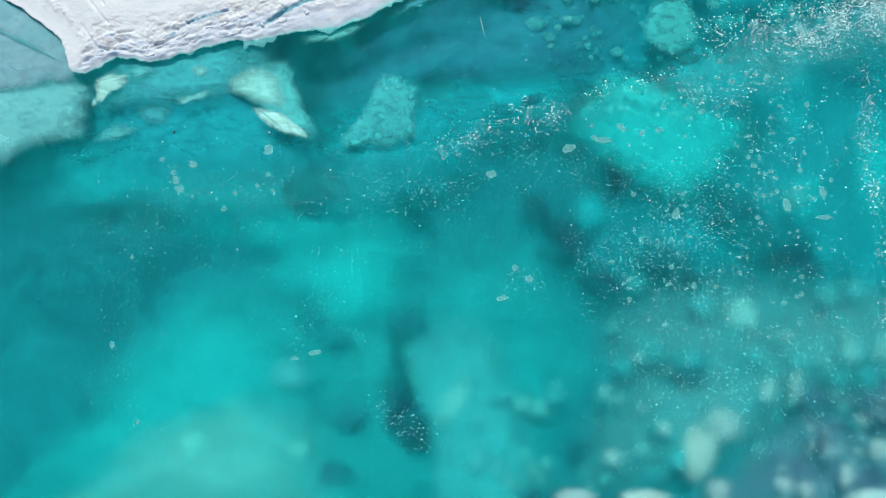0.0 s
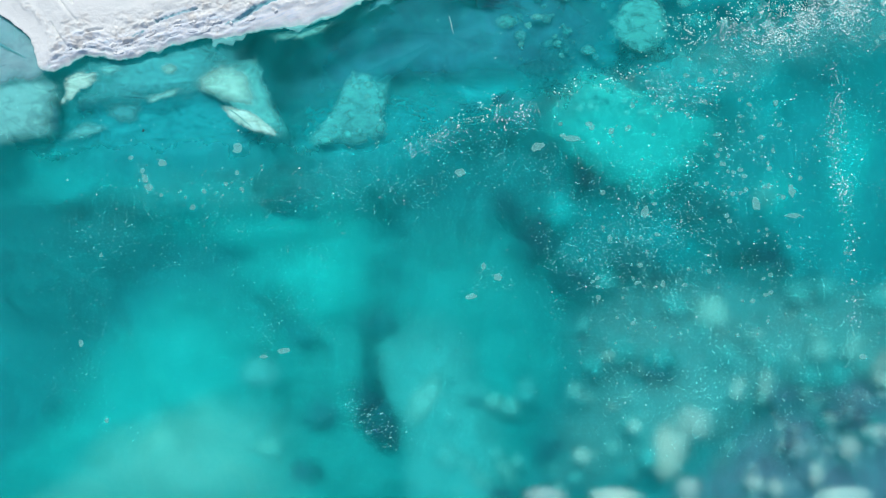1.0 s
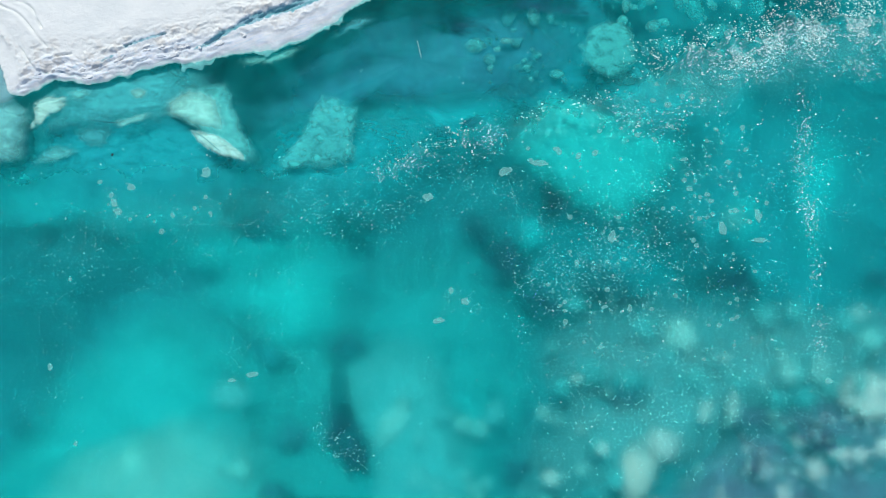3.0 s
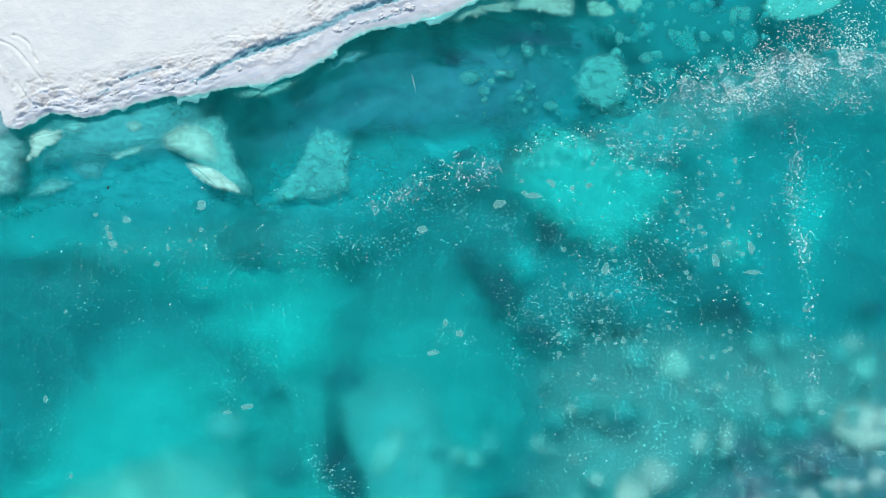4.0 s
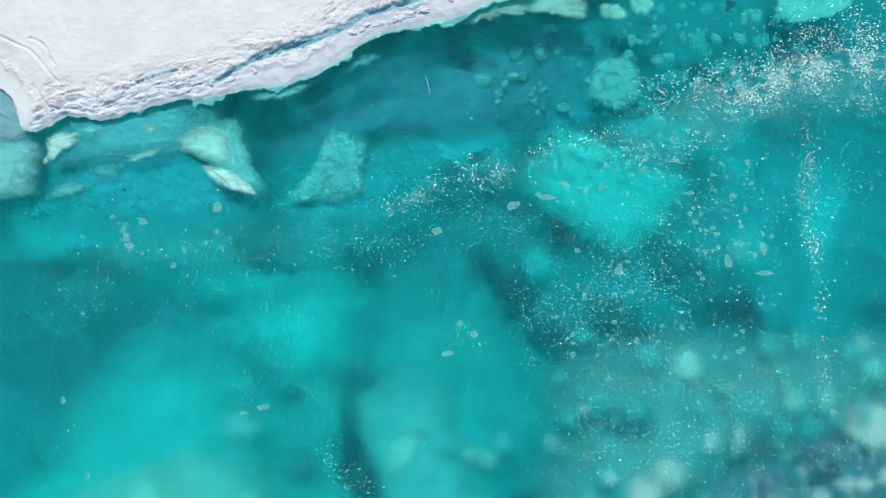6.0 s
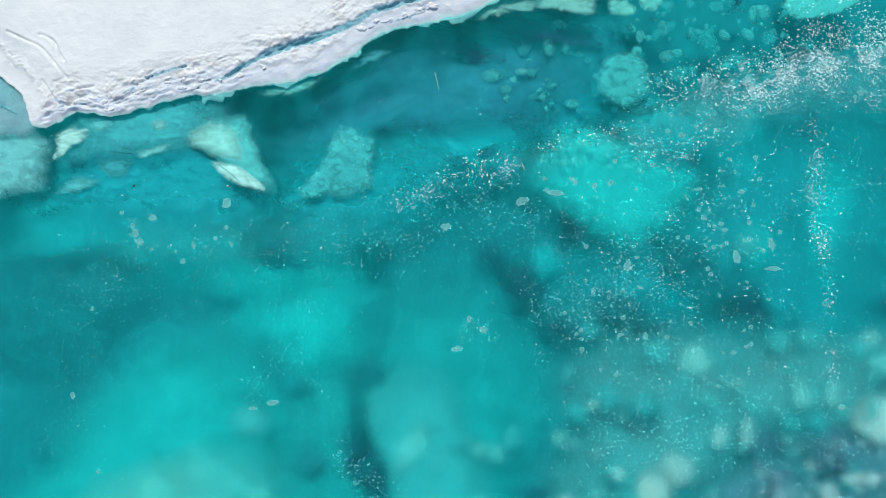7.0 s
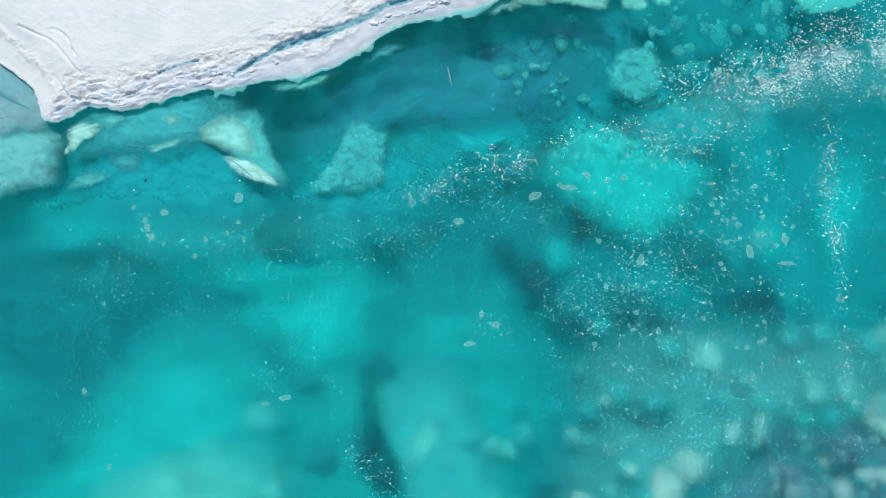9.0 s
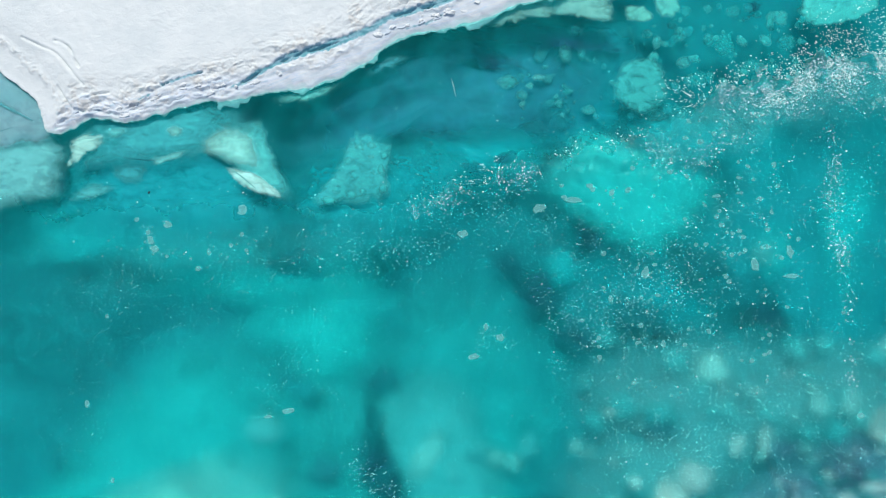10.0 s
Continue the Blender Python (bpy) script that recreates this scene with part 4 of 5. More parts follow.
chunk(7.28, 12.72, -2.1, 0.36, 0.30, 0, (48, 160, 166), "pale teal ice chunk drifting under open water", "ice chunks below the shelf", 0.7, 0.48, None, 7.0, 1.3)
chunk(7.62, 11.48, -2.3, 0.66, 0.42, 0, (36, 155, 160), "pale teal ice chunk drifting under open water", "ice chunks below the shelf", 0.7, 0.48, None, 7.0, 1.3)
chunk(9.17, 14.22, -2.0, 0.30, 0.48, 0, (50, 165, 168), "pale teal ice chunk drifting under open water", "ice chunks below the shelf", 0.7, 0.48, None, 7.0, 1.3)
chunk(8.42, 12.13, -2.3, 0.42, 0.42, 0, (40, 165, 168), "pale teal ice chunk drifting under open water", "ice chunks below the shelf", 0.7, 0.48, None, 7.0, 1.3)
chunk(6.51, 11.5, -2.4, 0.36, 0.30, 0, (40, 165, 168), "pale teal ice chunk drifting under open water", "ice chunks below the shelf", 0.7, 0.48, None, 7.0, 1.3)
chunk(6.68, 10.08, -2.5, 0.66, 0.54, 0, (20, 152, 158), "pale teal ice chunk drifting under open water", "ice chunks below the shelf", 0.7, 0.48, None, 7.0, 1.3)
chunk(8.12, 10.4, -2.5, 0.78, 0.66, 0, (20, 155, 160), "pale teal ice chunk drifting under open water", "ice chunks below the shelf", 0.7, 0.48, None, 7.0, 1.3)
chunk(9.6, 10.97, -2.1, 0.48, 0.30, 0, (52, 172, 174), "pale teal ice chunk drifting under open water", "ice chunks below the shelf", 0.7, 0.48, None, 7.0, 1.3)
chunk(10.29, 15.27, -2.1, 0.42, 0.30, 0, (36, 140, 150), "pale teal ice chunk drifting under open water", "ice chunks below the shelf", 0.7, 0.48, None, 7.0, 1.3)
chunk(13.38, 14.77, -2.0, 0.30, 0.42, 0, (60, 175, 176), "pale teal ice chunk drifting under open water", "ice chunks below the shelf", 0.7, 0.48, None, 7.0, 1.3)
chunk(14.9, 13.66, -2.0, 0.48, 0.36, 20, (60, 175, 176), "pale teal ice chunk drifting under open water", "ice chunks below the shelf", 0.7, 0.48, None, 7.0, 1.3)
chunk(15.74, 12.77, -2.3, 0.90, 0.48, 0, (30, 168, 172), "pale teal ice chunk drifting under open water", "ice chunks below the shelf", 0.7, 0.48, None, 7.0, 1.3)
chunk(17.36, 14.72, -2.4, 0.72, 0.66, 0, (36, 172, 174), "pale teal ice chunk drifting under open water", "ice chunks below the shelf", 0.7, 0.48, None, 7.0, 1.3)
chunk(16.37, 15.01, -2.3, 0.36, 0.42, 0, (40, 165, 168), "pale teal ice chunk drifting under open water", "ice chunks below the shelf", 0.7, 0.48, None, 7.0, 1.3)
chunk(20.85, 14.87, -2.4, 0.54, 0.48, 0, (40, 165, 168), "pale teal ice chunk drifting under open water", "ice chunks below the shelf", 0.7, 0.48, None, 7.0, 1.3)
chunk(19.83, 16.1, -2.2, 0.24, 0.54, 0, (60, 185, 182), "pale teal ice chunk drifting under open water", "ice chunks below the shelf", 0.7, 0.48, None, 7.0, 1.3)
chunk(18.82, 13.46, -2.5, 0.60, 0.48, 0, (40, 165, 168), "pale teal ice chunk drifting under open water", "ice chunks below the shelf", 0.7, 0.48, None, 7.0, 1.3)
chunk(21.29, 13.73, -2.3, 0.30, 0.36, 0, (40, 165, 168), "pale teal ice chunk drifting under open water", "ice chunks below the shelf", 0.7, 0.48, None, 7.0, 1.3)
chunk(12.79, 15.22, -1.9, 0.36, 0.30, 0, (52, 172, 174), "pale teal ice chunk drifting under open water", "ice chunks below the shelf", 0.7, 0.48, None, 7.0, 1.3)
chunk(14.21, 15.69, -1.9, 0.30, 0.24, 0, (40, 165, 168), "pale teal ice chunk drifting under open water", "ice chunks below the shelf", 0.7, 0.48, None, 7.0, 1.3)
chunk(15.05, 16.55, -2.1, 0.36, 0.36, 0, (40, 165, 168), "pale teal ice chunk drifting under open water", "ice chunks below the shelf", 0.7, 0.48, None, 7.0, 1.3)
chunk(17.8, 16.61, -2.3, 0.48, 0.36, 0, (40, 165, 168), "pale teal ice chunk drifting under open water", "ice chunks below the shelf", 0.7, 0.48, None, 7.0, 1.3)
chunk(16.32, 16.71, -2.1, 0.30, 0.24, 0, (52, 172, 174), "pale teal ice chunk drifting under open water", "ice chunks below the shelf", 0.7, 0.48, None, 7.0, 1.3)
chunk(16.43, 10.73, -2.5, 0.72, 0.42, 0, (40, 165, 168), "pale teal ice chunk drifting under open water", "ice chunks below the shelf", 0.7, 0.48, None, 7.0, 1.3)
chunk(13.56, 10.73, -2.5, 0.66, 0.42, 0, (40, 165, 168), "pale teal ice chunk drifting under open water", "ice chunks below the shelf", 0.7, 0.48, None, 7.0, 1.3)
chunk(-3.21, 8.68, -1.2, 0.36, 0.27, 0, (80, 188, 188), "small pale ice pebble on a triangular block", "", 0.9, 0.75, pebbly_block)
chunk(-2.65, 8.12, -1.2, 0.30, 0.21, 0, (88, 192, 192), "small pale ice pebble on a triangular block", "", 0.9, 0.75, pebbly_block)
chunk(-2.59, 8.8, -1.2, 0.30, 0.24, 0, (80, 188, 188), "small pale ice pebble on a triangular block", "", 0.9, 0.75, pebbly_block)
chunk(-1.9, 8.28, -1.2, 0.30, 0.27, 0, (70, 182, 182), "small pale ice pebble on a triangular block", "", 0.9, 0.75, pebbly_block)
chunk(-3.83, 7.96, -1.2, 0.30, 0.27, 0, (70, 180, 180), "small pale ice pebble on a triangular block", "", 0.9, 0.75, pebbly_block)
chunk(-3.52, 7.18, -1.2, 0.33, 0.30, 0, (60, 176, 178), "small pale ice pebble on a triangular block", "", 0.9, 0.75, pebbly_block)
chunk(-2.58, 7.18, -1.2, 0.27, 0.24, 0, (60, 176, 178), "small pale ice pebble on a triangular block", "", 0.9, 0.75, pebbly_block)
chunk(-2.09, 7.5, -1.2, 0.27, 0.36, 0, (66, 180, 180), "small pale ice pebble on a triangular block", "", 0.9, 0.75, pebbly_block)
chunk(-4.44, 6.4, -1.2, 0.36, 0.30, 0, (60, 178, 180), "small pale ice pebble on a triangular block", "", 0.9, 0.75, pebbly_block)
chunk(-3.67, 6.09, -1.2, 0.36, 0.30, 0, (60, 178, 180), "small pale ice pebble on a triangular block", "", 0.9, 0.75, pebbly_block)
chunk(-4.91, 5.77, -1.2, 0.48, 0.27, 0, (62, 182, 182), "small pale ice pebble on a triangular block", "", 0.9, 0.75, pebbly_block)
chunk(-1.96, 6.41, -1.2, 0.27, 0.30, 0, (56, 174, 176), "small pale ice pebble on a triangular block", "", 0.9, 0.75, pebbly_block)
chunk(-3.04, 6.25, -1.2, 0.24, 0.24, 0, (56, 170, 172), "small pale ice pebble on a triangular block", "", 0.9, 0.75, pebbly_block)
# dark patches in and between the sunken ice
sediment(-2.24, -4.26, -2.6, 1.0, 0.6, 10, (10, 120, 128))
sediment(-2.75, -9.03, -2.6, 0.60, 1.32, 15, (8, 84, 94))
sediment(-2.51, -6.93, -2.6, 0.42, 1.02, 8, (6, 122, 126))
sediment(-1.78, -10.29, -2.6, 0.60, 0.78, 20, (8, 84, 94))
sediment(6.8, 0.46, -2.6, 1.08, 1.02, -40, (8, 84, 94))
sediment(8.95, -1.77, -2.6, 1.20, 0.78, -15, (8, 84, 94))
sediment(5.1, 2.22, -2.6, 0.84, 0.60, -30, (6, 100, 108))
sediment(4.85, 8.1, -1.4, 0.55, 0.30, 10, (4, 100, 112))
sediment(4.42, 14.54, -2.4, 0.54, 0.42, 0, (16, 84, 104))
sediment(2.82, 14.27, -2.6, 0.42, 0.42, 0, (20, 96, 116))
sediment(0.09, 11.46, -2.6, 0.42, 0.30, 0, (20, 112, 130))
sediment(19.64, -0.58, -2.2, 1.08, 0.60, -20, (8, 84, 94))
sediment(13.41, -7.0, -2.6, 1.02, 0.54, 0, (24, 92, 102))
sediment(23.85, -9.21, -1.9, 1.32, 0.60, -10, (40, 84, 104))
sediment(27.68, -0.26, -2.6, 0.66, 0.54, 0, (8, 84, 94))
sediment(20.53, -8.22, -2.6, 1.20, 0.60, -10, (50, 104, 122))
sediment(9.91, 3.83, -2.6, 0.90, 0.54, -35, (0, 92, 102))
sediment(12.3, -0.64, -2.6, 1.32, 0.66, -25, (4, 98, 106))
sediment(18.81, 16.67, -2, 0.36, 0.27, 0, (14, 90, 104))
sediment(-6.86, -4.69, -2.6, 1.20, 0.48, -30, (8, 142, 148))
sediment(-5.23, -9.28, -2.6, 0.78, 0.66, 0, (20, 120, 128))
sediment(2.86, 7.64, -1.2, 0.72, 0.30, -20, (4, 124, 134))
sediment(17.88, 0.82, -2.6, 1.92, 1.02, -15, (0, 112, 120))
# these two long strips paint the overhang's shade on the water below the rim
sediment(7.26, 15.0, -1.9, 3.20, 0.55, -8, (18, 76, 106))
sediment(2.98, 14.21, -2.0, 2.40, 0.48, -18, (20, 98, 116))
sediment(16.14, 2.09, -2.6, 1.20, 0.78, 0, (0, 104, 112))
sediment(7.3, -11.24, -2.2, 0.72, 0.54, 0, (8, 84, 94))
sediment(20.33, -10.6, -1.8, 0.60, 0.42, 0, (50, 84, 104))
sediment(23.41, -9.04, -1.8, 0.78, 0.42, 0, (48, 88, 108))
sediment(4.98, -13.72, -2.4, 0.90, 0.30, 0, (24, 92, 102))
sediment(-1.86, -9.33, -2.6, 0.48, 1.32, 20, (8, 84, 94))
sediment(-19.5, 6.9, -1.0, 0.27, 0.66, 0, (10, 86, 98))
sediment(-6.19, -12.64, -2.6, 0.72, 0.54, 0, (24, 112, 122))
strew(3, 90, (9.01, -4.97), (18.73, 3.20, -1.87, -9.02), (-3.0, -1.6), (0.16, 0.5), [(60, 178, 178), (90, 186, 184), (40, 165, 168), (110, 188, 186)], "small blurred rubble ice chunk under the water", "rubble ice chunks", 0.6, 0.5)
strew_joined("ice_crumbs", 5, 90, (18.05, -9.6), (9.90, 3.48, -0.02, -4.63), (-2.0, -1.0), (0.12, 0.42), [(110, 170, 176), (130, 182, 184), (90, 150, 162)], "crumbled grey-teal rubble ice under the water")
strew_joined("ice_crumbs", 8, 66, (4.25, 12.33), (6.31, 3.49, 2.86, -4.42), (-2.4, -2.1), (0.08, 0.3), [(48, 160, 166), (64, 174, 176), (30, 150, 158)], "small teal ice crumbs drifting under open water")
strew_joined("ice_crumbs", 9, 110, (12.14, 15.82), (10.06, 2.21, 1.58, -6.32), (-2.4, -1.3), (0.12, 0.5), [(30, 168, 172), (56, 178, 178), (20, 155, 162)], "small teal ice crumbs drifting under open water")
strew_joined("ice_crumbs", 14, 60, (7.26, 7.59), (5.83, -0.93, 1.74, 1.59), (-1.0, -0.5), (0.06, 0.22), [(70, 205, 198), (90, 210, 203)], "small pale ice crumbs over a bright sunken block")
strew(12, 16, (0.86, -6.88), (5.02, -1.85, 0.66, -6.82), (-3.0, -2.2), (0.25, 0.6), [(50, 178, 178), (70, 184, 182)], "soft pale ice lump on a sunken lobe", "rubble ice chunks", 0.6, 0.5)


def crack_line(points, z, width, colour, host):
    """A thin dark cleft lying in sunken ice."""
    line = fine_line(points, 0.15)
    verts, faces = [], []
    for k, p in enumerate(line):
        d = line[min(k + 1, len(line) - 1)] - line[max(k - 1, 0)]
        side = np.array((-d[1], d[0])) / (np.hypot(*d) + 1e-9)
        w = width * (0.25 + 0.75 * math.sin(math.pi * (k + 0.5) / len(line))) * (1 + 0.5 * noise.noise((p[0] * 2, p[1] * 2, 1)))
        for s, dz in ((-1, 0), (0, 0.006), (1, 0), (0, -0.02)):
            verts.append((p[0] + side[0] * s * w, p[1] + side[1] * s * w, z + dz))
        if k:
            for s in range(4):
                a, b = (k - 1) * 4 + s, (k - 1) * 4 + (s + 1) % 4
                faces.append((a, b, b + 4, a + 4))
    ob = mesh_thing("ice_seam", verts, faces, ice(colour, 3.0, 0.9, 0.0))
    set_solid(ob, [0.0, 0.8, 0.0, 0.0] * (len(verts) // 4))
    ob.parent = host
    return tagged(ob, "thin dark seam in the ice")


crack_line([(-25.8, 12.65), (-23.97, 11.59), (-22.14, 10.68), (-20.67, 9.93)], -0.1, 0.22, (78, 156, 164), grey_shelf)
crack_line([(-15.87, 8.0), (-14.73, 7.85), (-12.98, 7.8)], -0.24, 0.06, (20, 104, 118), rim_ledge)
crack_line([(-23.26, 9.64), (-22.65, 9.34), (-21.75, 9.58)], -0.1, 0.05, (80, 156, 164), grey_shelf)
crack_line([(-10.22, 7.41), (-9.56, 7.05), (-8.65, 6.3)], -0.035, 0.05, (118, 192, 190), cream_shard)
crack_line([(11.55, 15.38), (11.79, 14.45), (11.89, 13.67)], -0.8, 0.02, (70, 175, 175), creased_block)
crack_line([(-2.06, 9.25), (-1.44, 8.88)], -1.3, 0.02, (10, 90, 100), pebbly_block)
crack_line([(10.76, 11.94), (11.76, 11.91), (12.76, 12.23), (13.82, 12.17)], -1.42, 0.012, (56, 170, 172), creased_block)

# ---- on the snow rim and on the surface ----


def clump(x, y, r):
    s = next(seeds)
    k = noise.noise((s * 1.7, 0, 0))
    ob = block_mesh("snow_clump", r * (1.1 + 0.6 * k), r * (0.6 - 0.2 * k), r * 0.4, s, CLUMP, 14, 0.45, 0.3)
    ob.matrix_world = pose(x, y, 0.14, 6 * k, 6 * k, 20 + 30 * k)
    return tagged(ob, "broken white snow clump on the shelf rim", "snow clump", "snow clumps on the rim")


rng = np.random.default_rng(31)
for line, count, spread in (([(-2.3, 14.5), (-0.5, 15.2), (1.6, 15.9), (3.4, 16.5)], 22, 0.13), ([(-10.6, 11.9), (-8.8, 12.0), (-6.5, 12.9), (-4.2, 13.6)], 14, 0.10),
                            ([(-18.6, 9.9), (-16.5, 10.7), (-13.5, 11.4), (-11.2, 12.0)], 18, 0.20)):
    path = fine_line(line, 0.1)
    for x, y in path[rng.integers(len(path), size=count)] + rng.normal(0, spread, (count, 2)):
        clump(round(x, 2), round(y, 2), round(0.10 + 0.24 * rng.random() ** 2, 2))


def snow_plate(x, y, z, length, width, turn, lean, seed, material):
    """A flat broken plate of crust: an angular outline with a narrow worn rim, leaning a little."""
    rng = np.random.default_rng(seed)
    n = int(rng.integers(9, 15))
    angles = np.sort((np.arange(n) + 0.7 * rng.random(n)) * 2 * math.pi / n)
    far = 0.75 + 0.4 * rng.random(n)
    thick = 0.035 + 0.03 * rng.random()
    verts = []
    for shrink, h in ((1.04, -0.8), (1.0, 0.4), (0.86, 1.0)):
        verts += [(length * f * shrink * math.cos(q), width * f * shrink * math.sin(q), thick * h) for q, f in zip(angles, far)]
    faces = [tuple(range(2 * n, 3 * n))]
    for r in range(2):
        faces += [(r * n + k, r * n + (k + 1) % n, (r + 1) * n + (k + 1) % n, (r + 1) * n + k) for k in range(n)]
    faces.append(tuple(reversed(range(n))))
    ob = mesh_thing("snow_plate", verts, faces, material, False)
    ob.matrix_world = pose(x, y, z, lean[0], lean[1], turn)
    return tagged(ob, "flat broken plate of icy snow crust on the shelf rim", "snow plate", "broken plates on the rim")


def plates_along(line, count, spread, sizes, seed):
    rng = np.random.default_rng(seed)
    path = fine_line(line, 0.1)
    for k in range(count):
        i = min(len(path) - 2, int((k + rng.random()) * (len(path) - 1) / count))
        d = path[i + 1] - path[i]
        p = path[i] + rng.normal(0, spread, 2)
        long = sizes[0] + (sizes[1] - sizes[0]) * rng.random() ** 2
        snow_plate(p[0], p[1], 0.10 + 0.05 * rng.random(), long, long * (0.15 + 0.25 * rng.random()), math.degrees(math.atan2(d[1], d[0])) + rng.normal(0, 12),
                   (rng.normal(2, 6), rng.normal(0, 4)), int(rng.integers(100000)), (CLUMP, CRUST, CRUST)[rng.integers(3)])


plates_along([(-18.97, 9.64), (-17.17, 10.56), (-15.36, 10.44), (-13.26, 11.14), (-10.25, 11.82)], 9, 0.16, (0.2, 0.5), 4)
plates_along([(-18.38, 10.25), (-15.67, 11.1), (-12.66, 11.78), (-9.95, 12.3)], 5, 0.14, (0.15, 0.4), 8)
plates_along([(-2.12, 14.47), (-0.92, 14.96), (0.89, 15.42), (2.7, 15.85)], 5, 0.1, (0.2, 0.45), 23)


def ice_wafer(rx, ry, seed, jag, hollow, count=22):
    """A thin translucent plate with a denser, slightly raised border."""
    verts, faces, edge = [], [], []
    for shrink, h, dense in ((1.0, -0.012, 0.7), (1.0, 0.004, 1.0), (0.88, 0.016, 1.0), (0.7, 0.008, hollow), (0.35, 0.008, hollow)):
        for k in range(count):
            a = k * 2 * math.pi / count
            c, q = math.cos(a), math.sin(a)
            f = 1 + jag * noise.noise((c * 1.3 + seed * 3.1, q * 1.3, 0)) + 0.6 * jag * noise.noise((c * 3.4, q * 3.4 + seed, 2))
            verts.append((rx * c * f * shrink, ry * q * f * shrink, h))
            edge.append(min(1.0, dense + 0.5 * noise.noise((c * shrink * 3 + seed, q * shrink * 3, 5))))
    for r in range(4):
        faces += [(r * count + k, r * count + (k + 1) % count, (r + 1) * count + (k + 1) % count, (r + 1) * count + k) for k in range(count)]
    faces += [tuple(range(4 * count, 5 * count)), tuple(reversed(range(count)))]
    return verts, faces, edge


def flake(x, y, rx, ry, turn):
    verts, faces, edge = ice_wafer(rx, ry, next(seeds), 0.45, 0.5)
    ob = mesh_thing("ice_flake", verts, faces, FLAKE, False)
    set_solid(ob, edge)
    ob.matrix_world = pose(x, y, 0.015, 0, 0, turn)
    return tagged(ob, "translucent pale ice flake floating at the surface", "ice flake", "floating ice flakes")


flake(6.51, 5.27, 0.39, 0.21, 20)
flake(12.18, 1.82, 0.21, 0.30, -20)
flake(18.06, 2.29, 0.21, 0.33, 10)
flake(19.93, 2.99, 0.18, 0.33, 15)
flake(19.98, 1.69, 0.39, 0.12, 0)
flake(16.31, 4.39, 0.18, 0.12, -20)
flake(16.01, 5.96, 0.21, 0.09, 10)
flake(16.41, 9.23, 0.18, 0.12, 0)
flake(17.08, 9.14, 0.15, 0.12, 20)
flake(18.29, 10.33, 0.18, 0.15, 40)
flake(18.37, 5.82, 0.18, 0.12, 0)
flake(19.1, 7.64, 0.12, 0.15, 0)
flake(8.32, 5.73, 0.48, 0.15, 0)
flake(9.22, 6.49, 0.18, 0.12, 0)
flake(7.86, 5.88, 0.18, 0.09, 0)
flake(10.43, 6.19, 0.15, 0.12, 0)
flake(17.68, 7.57, 0.12, 0.09, 0)
flake(19.77, 0.03, 0.12, 0.09, 0)
flake(11.79, -1.89, 0.18, 0.09, 20)
flake(13.14, -1.94, 0.12, 0.18, 0)
flake(-9.35, 5.16, 0.24, 0.27, -40)
flake(-13.33, 4.36, 0.21, 0.18, 20)
flake(4.41, -1.61, 0.24, 0.18, 0)
flake(3.0, -2.64, 0.30, 0.15, 10)
flake(3.66, -1.07, 0.12, 0.18, 0)
flake(-7.91, -5.85, 0.24, 0.09, 0)
flake(-6.86, -5.55, 0.30, 0.15, 10)
flake(18.55, -2.52, 0.15, 0.09, 0)
flake(17.86, -2.83, 0.15, 0.12, 0)
flake(-14.23, 3.54, 0.15, 0.24, 0)
flake(-14.02, 3.09, 0.21, 0.18, 0)
flake(2.44, 3.9, 0.27, 0.21, 0)
flake(19.44, 11.3, 0.27, 0.18, 0)
flake(24.79, 11.14, 0.18, 0.15, 0)
flake(24.49, 10.92, 0.12, 0.12, 0)
flake(16.01, 4.84, 0.15, 0.12, 0)
flake(17.22, 4.09, 0.15, 0.12, 0)
flake(17.52, 3.04, 0.12, 0.12, 0)
flake(20.38, 3.65, 0.12, 0.12, 0)
flake(12.54, 2.87, 0.12, 0.09, 0)
flake(12.69, 2.27, 0.12, 0.09, 0)
flake(22.77, -0.26, 0.15, 0.06, 0)
flake(26.78, -7.89, 0.24, 0.12, 10)
flake(23.65, -5.74, 0.18, 0.15, 0)
flake(17.05, -4.63, 0.12, 0.09, 0)
flake(9.68, -1.65, 0.12, 0.12, 0)
flake(-17.55, -5.19, 0.12, 0.18, 0)
flake(-16.15, -9.23, 0.12, 0.15, 0)
flake(-16.54, -0.53, 0.09, 0.12, 0)
